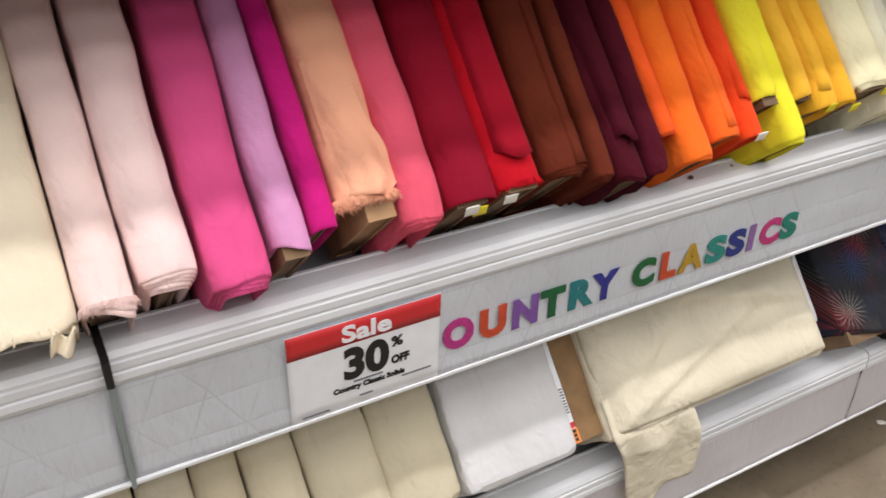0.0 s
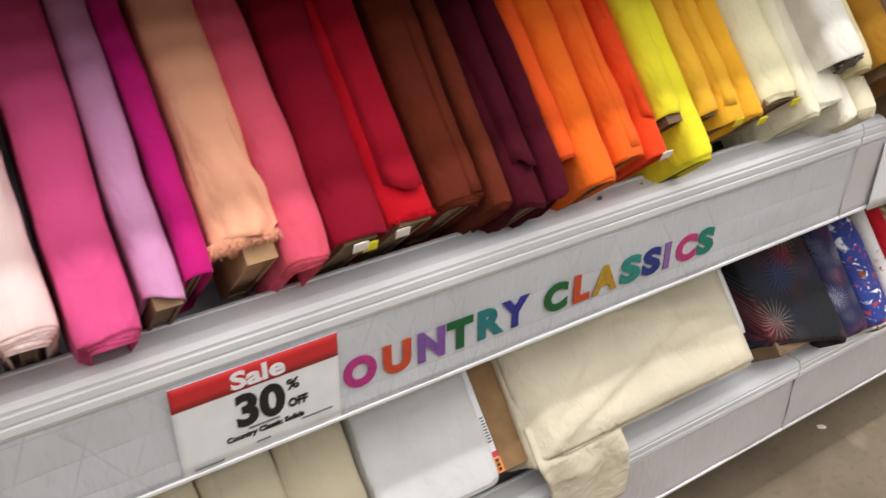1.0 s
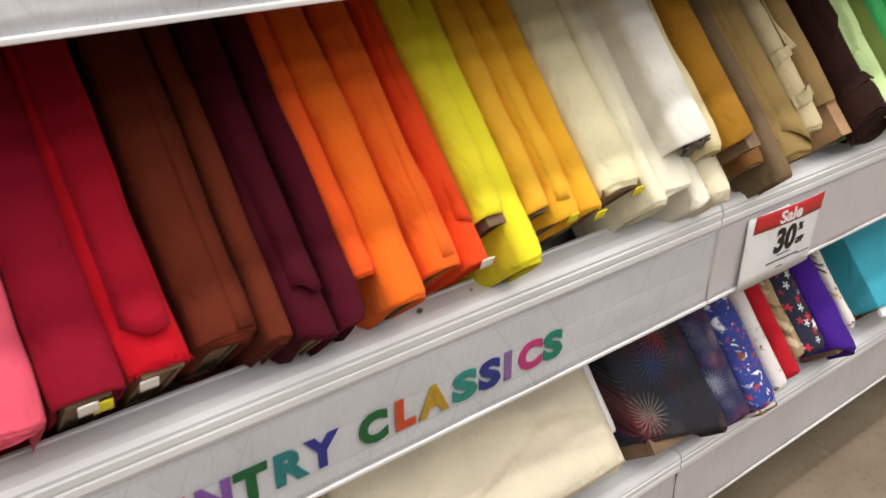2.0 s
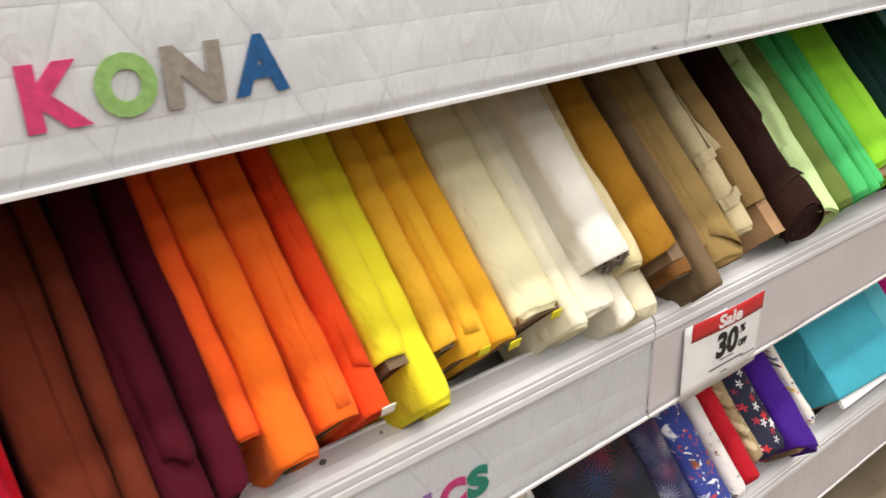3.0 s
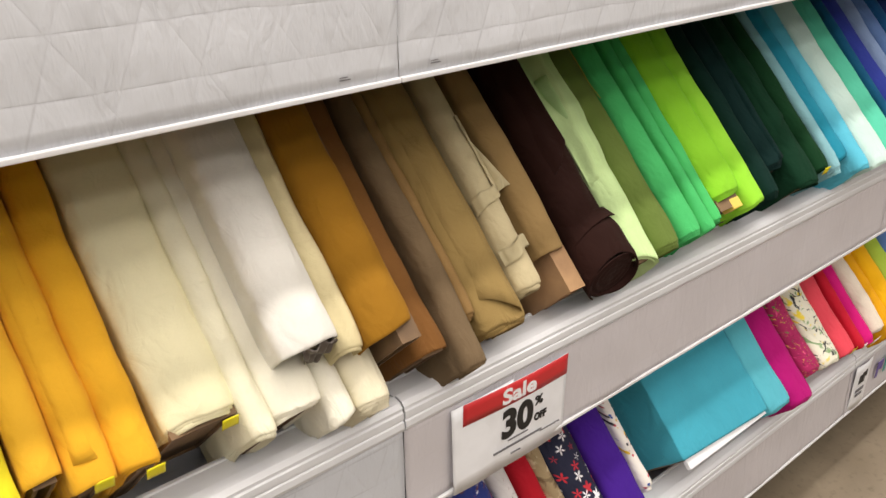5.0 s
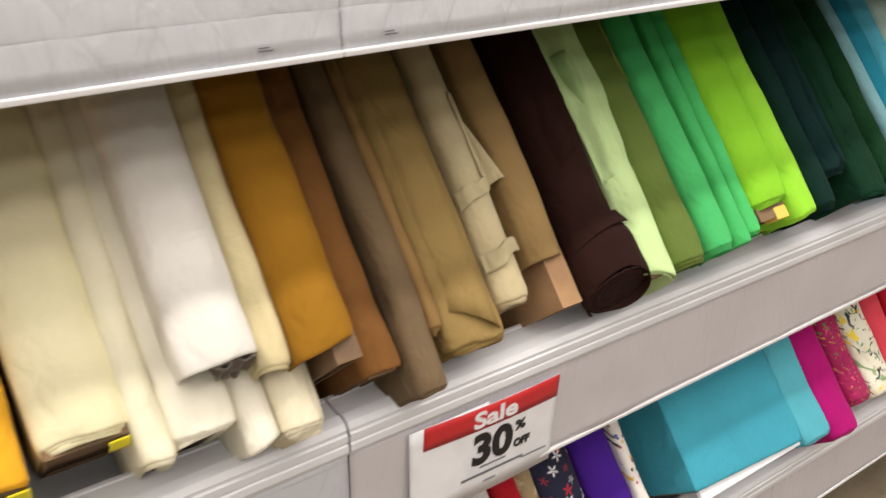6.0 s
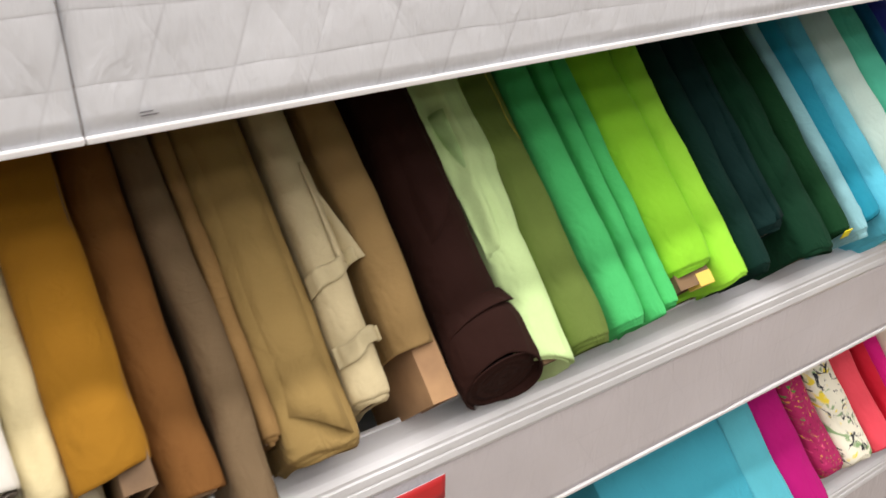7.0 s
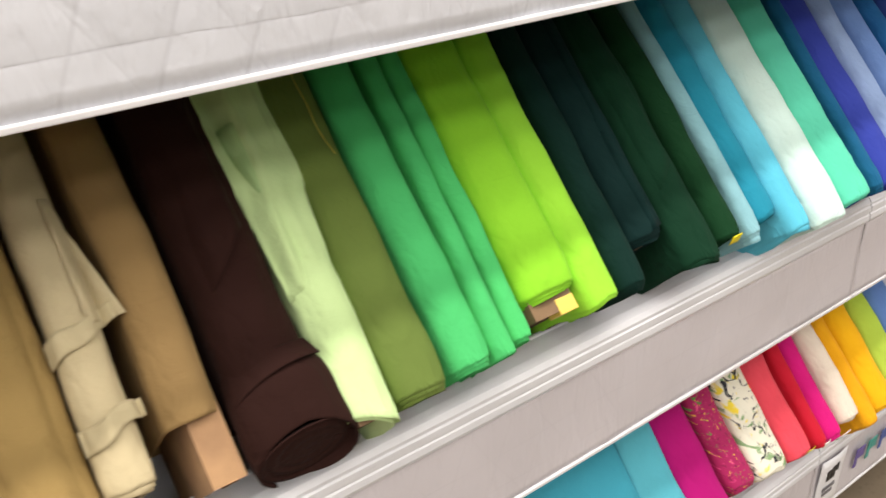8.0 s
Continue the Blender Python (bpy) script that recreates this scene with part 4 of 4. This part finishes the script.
tag_on(BOLTS["low", 2.348], 0.03, -0.016, WHITE_TAG, 0.006, -0.010, (0.018, 0.008))


# ---- sale signs ----
def sale_sign(x, y, z, w, h, m_turn, curl, label, readable):
    ob = empty("sale_sign", pose(x, y, z) @ m_turn, label, "sign", "sale signs on the band")
    bend = lambda u: curl * math.sin(math.pi * u)
    sheet("paper", lambda u, v: (w * u, -bend(u), h * (v - 1)), 24, 6, 0.0006, PAPER, ob)
    sheet("red_header", lambda u, v: (w * u, -bend(u) - 0.0007, -0.030 * (1 - v) * h / 0.122), 24, 3, 0.0004, RED_INK, ob, "red printed header")
    k = w / 0.176
    at = lambda px, pz: pose(px * k, -bend(px * k / w) - 0.0012, pz * h / 0.122, 90, 0, 0)
    letters("word_sale", "Sale", 0.03, PAPER, ob, at(0.060, -0.027), 0.0009, 0.0003, (0.057 * k, 0.022))
    letters("number", "30", 0.03, BLACK_INK, ob, at(0.061, -0.079), 0.0013, 0.0003, (0.053 * k, 0.044))
    letters("percent", "%", 0.01, BLACK_INK, ob, at(0.1165, -0.052), 0.0003, 0.0003, (0.014 * k, 0.014))
    letters("word_off", "OFF", 0.01, BLACK_INK, ob, at(0.1165, -0.076), 0.0005, 0.0003, (0.022 * k, 0.012))
    if readable:
        letters("small_words", "Country Classic Solids", 0.01, BLACK_INK, ob, at(0.048, -0.0955), 0.0005, 0.0003, (0.085 * k, 0.0095))
    else:
        part("print_bar", box_bm((0.048 * k, -bend(0.5) - 0.0016, -0.094), (0.131 * k, -bend(0.5) - 0.0008, -0.0912)), GREY_INK, ob)
    for a, b, c in ((0.072, 0.106, -0.0835), (0.012, 0.043, -0.1125), (0.078, 0.094, -0.106), (0.130, 0.166, -0.098)):
        part("print_bar", box_bm((a * k, -bend((a + b) / 2 * k / w) - 0.0016, c * h / 0.122), (b * k, -bend((a + b) / 2 * k / w) - 0.0006, c * h / 0.122 + 0.0015)), GREY_INK, ob)
    return ob


sale_sign(0.1435, 0.5965, 0.7405, 0.1765, 0.1225, pose(0, 0, 0), 0.0, "white paper sale sign with red header, flat on band", True)
sale_sign(1.283, 0.5965, 0.7390, 0.184, 0.122, pose(0, 0, 0, -1.5, 1.9, 0.6), 0.003, "curled paper sale sign hanging on the band", False)


def stub(u, v):
    return (1.266 + 0.10 * u, 0.5975 - 0.004 * math.sin(2.6 * u) * (0.3 + v) - 0.006 * v * (1 - u), 0.738 - 0.121 * v)


tagged(sheet("spare_sign", stub, 16, 6, 0.0006, PAPER), "blank white paper curled behind the sale sign", "sign")


def curled(x, y, z):
    ob = empty("price_card", pose(x, y, z), "white paper price card with grey print", "sign")
    sheet("paper", lambda u, v: (0.075 * u, -0.003 * math.sin(3 * u), -0.118 * v), 10, 6, 0.0006, PAPER, ob)
    for a, b, c, d in ((0.020, 0.030, -0.050, -0.028), (0.033, 0.043, -0.050, -0.024), (0.046, 0.052, -0.038, -0.022), (0.015, 0.050, -0.072, -0.064), (0.018, 0.046, -0.084, -0.077)):
        part("print_bar", box_bm((a, -0.0045, c), (b, -0.0030, d)), BLACK_INK if c > -0.06 else GREY_INK, ob)
    return ob


curled(2.432, 0.577, 0.297)
for k, (x, colour) in enumerate(((2.545, "6A5BA0"), (2.585, "3F9C94"), (2.628, "4A62A8"), (2.668, "C8508A"))):
    ob = empty("letter", pose(x, 0.5745, 0.222), "coloured printed letter shape on the band", "letter", "words on the lower band")
    part("letter_face", box_bm((0, -0.0008, 0), (0.010, 0.0008, 0.042), 0.0004), plain("ink_" + colour, colour, 0.5), ob)
    part("letter_bow", box_bm((0.011, -0.0008, 0.018), (0.028, 0.0008, 0.042), 0.0004), plain("ink_" + colour, colour, 0.5), ob)

# ---- the joint strip at the first seam ----
STRIP = empty("joint_strip", pose(-0.020, 0.597, 0.62), "grey-green steel strip with a black plastic clip", "strip")
part("steel_strip", box_bm((-0.0026, -0.003, -0.006), (0.0026, 0.001, 0.130), 0.0006), GREENSTEEL, STRIP)
clip = bmesh.new()
add_box(clip, (-0.0036, -0.009, 0.130), (0.0036, 0.002, 0.160), 0.0008)
add_box(clip, (-0.0036, -0.004, 0.158), (0.0036, 0.046, 0.1635), 0.0008)
part("clip", clip, BLACK, STRIP, "black plastic clip over the rail")
for k, x in enumerate((-1.24, 1.20, 2.42)):
    for tier in ("middle", "lower"):
        front, z0, z1, rail = TIERS[tier][:4]
        gap = empty("rail_joint", pose(x, front, z1), "dark gap at the joint of two rails", "joint", "rail joints")
        part("gap", box_bm((-0.0011, -0.001, -0.118), (0.0011, 0.044, rail - z1 - 0.008)), BLACK, gap)

# faint printed codes along the foot of the upper band
for x in (1.135, 1.235):
    code = empty("printed_code", pose(x, 0.5958, 1.143), "tiny grey printer's code on the band", "print")
    for k in range(2):
        part("print_bar", box_bm((0.0, -0.0006, 0.0022 * k), (0.011 - 0.003 * k, 0.0, 0.0022 * k + 0.0008)), GREY_INK, code)


# ---- crumbs on the shelf and floor ----
def crumb(name, m, size, material, label, seed):
    bm = bmesh.new()
    bmesh.ops.create_icosphere(bm, subdivisions=2, radius=1.0)
    for v in bm.verts:
        v.co *= 1 + 0.5 * noise.noise(v.co * 1.7 + Vector((seed, 0, 0)))
        v.co = Vector((v.co.x * size[0], v.co.y * size[1], v.co.z * size[2]))
    me = bpy.data.meshes.new(name)
    bm.to_mesh(me)
    bm.free()
    me.materials.append(material)
    ob = new(name, me)
    ob.matrix_world = m
    return tagged(ob, label, "debris")


crumb("lint", pose(0.700, 0.628, 0.7785, 0, 0, 30), (0.005, 0.003, 0.002), plain("grey_lint", "5A5650", 0.9), "small tuft of dark lint on the shelf", 1)
crumb("lint", pose(0.775, 0.632, 0.7775, 0, 0, 70), (0.003, 0.002, 0.0012), plain("grey_lint_pale", "8A857E", 0.9), "small tuft of grey lint on the shelf", 2)
crumb("paper_scrap", pose(1.46, 0.632, 0.002, 0, 0, -30), (0.012, 0.006, 0.002), WHITE_TAG, "scrap of white paper on the floor", 3)
crumb("thread_scrap", pose(1.25, 0.75, 0.001, 0, 0, 20), (0.014, 0.0025, 0.001), BLACK, "scrap of black thread on the floor", 4)
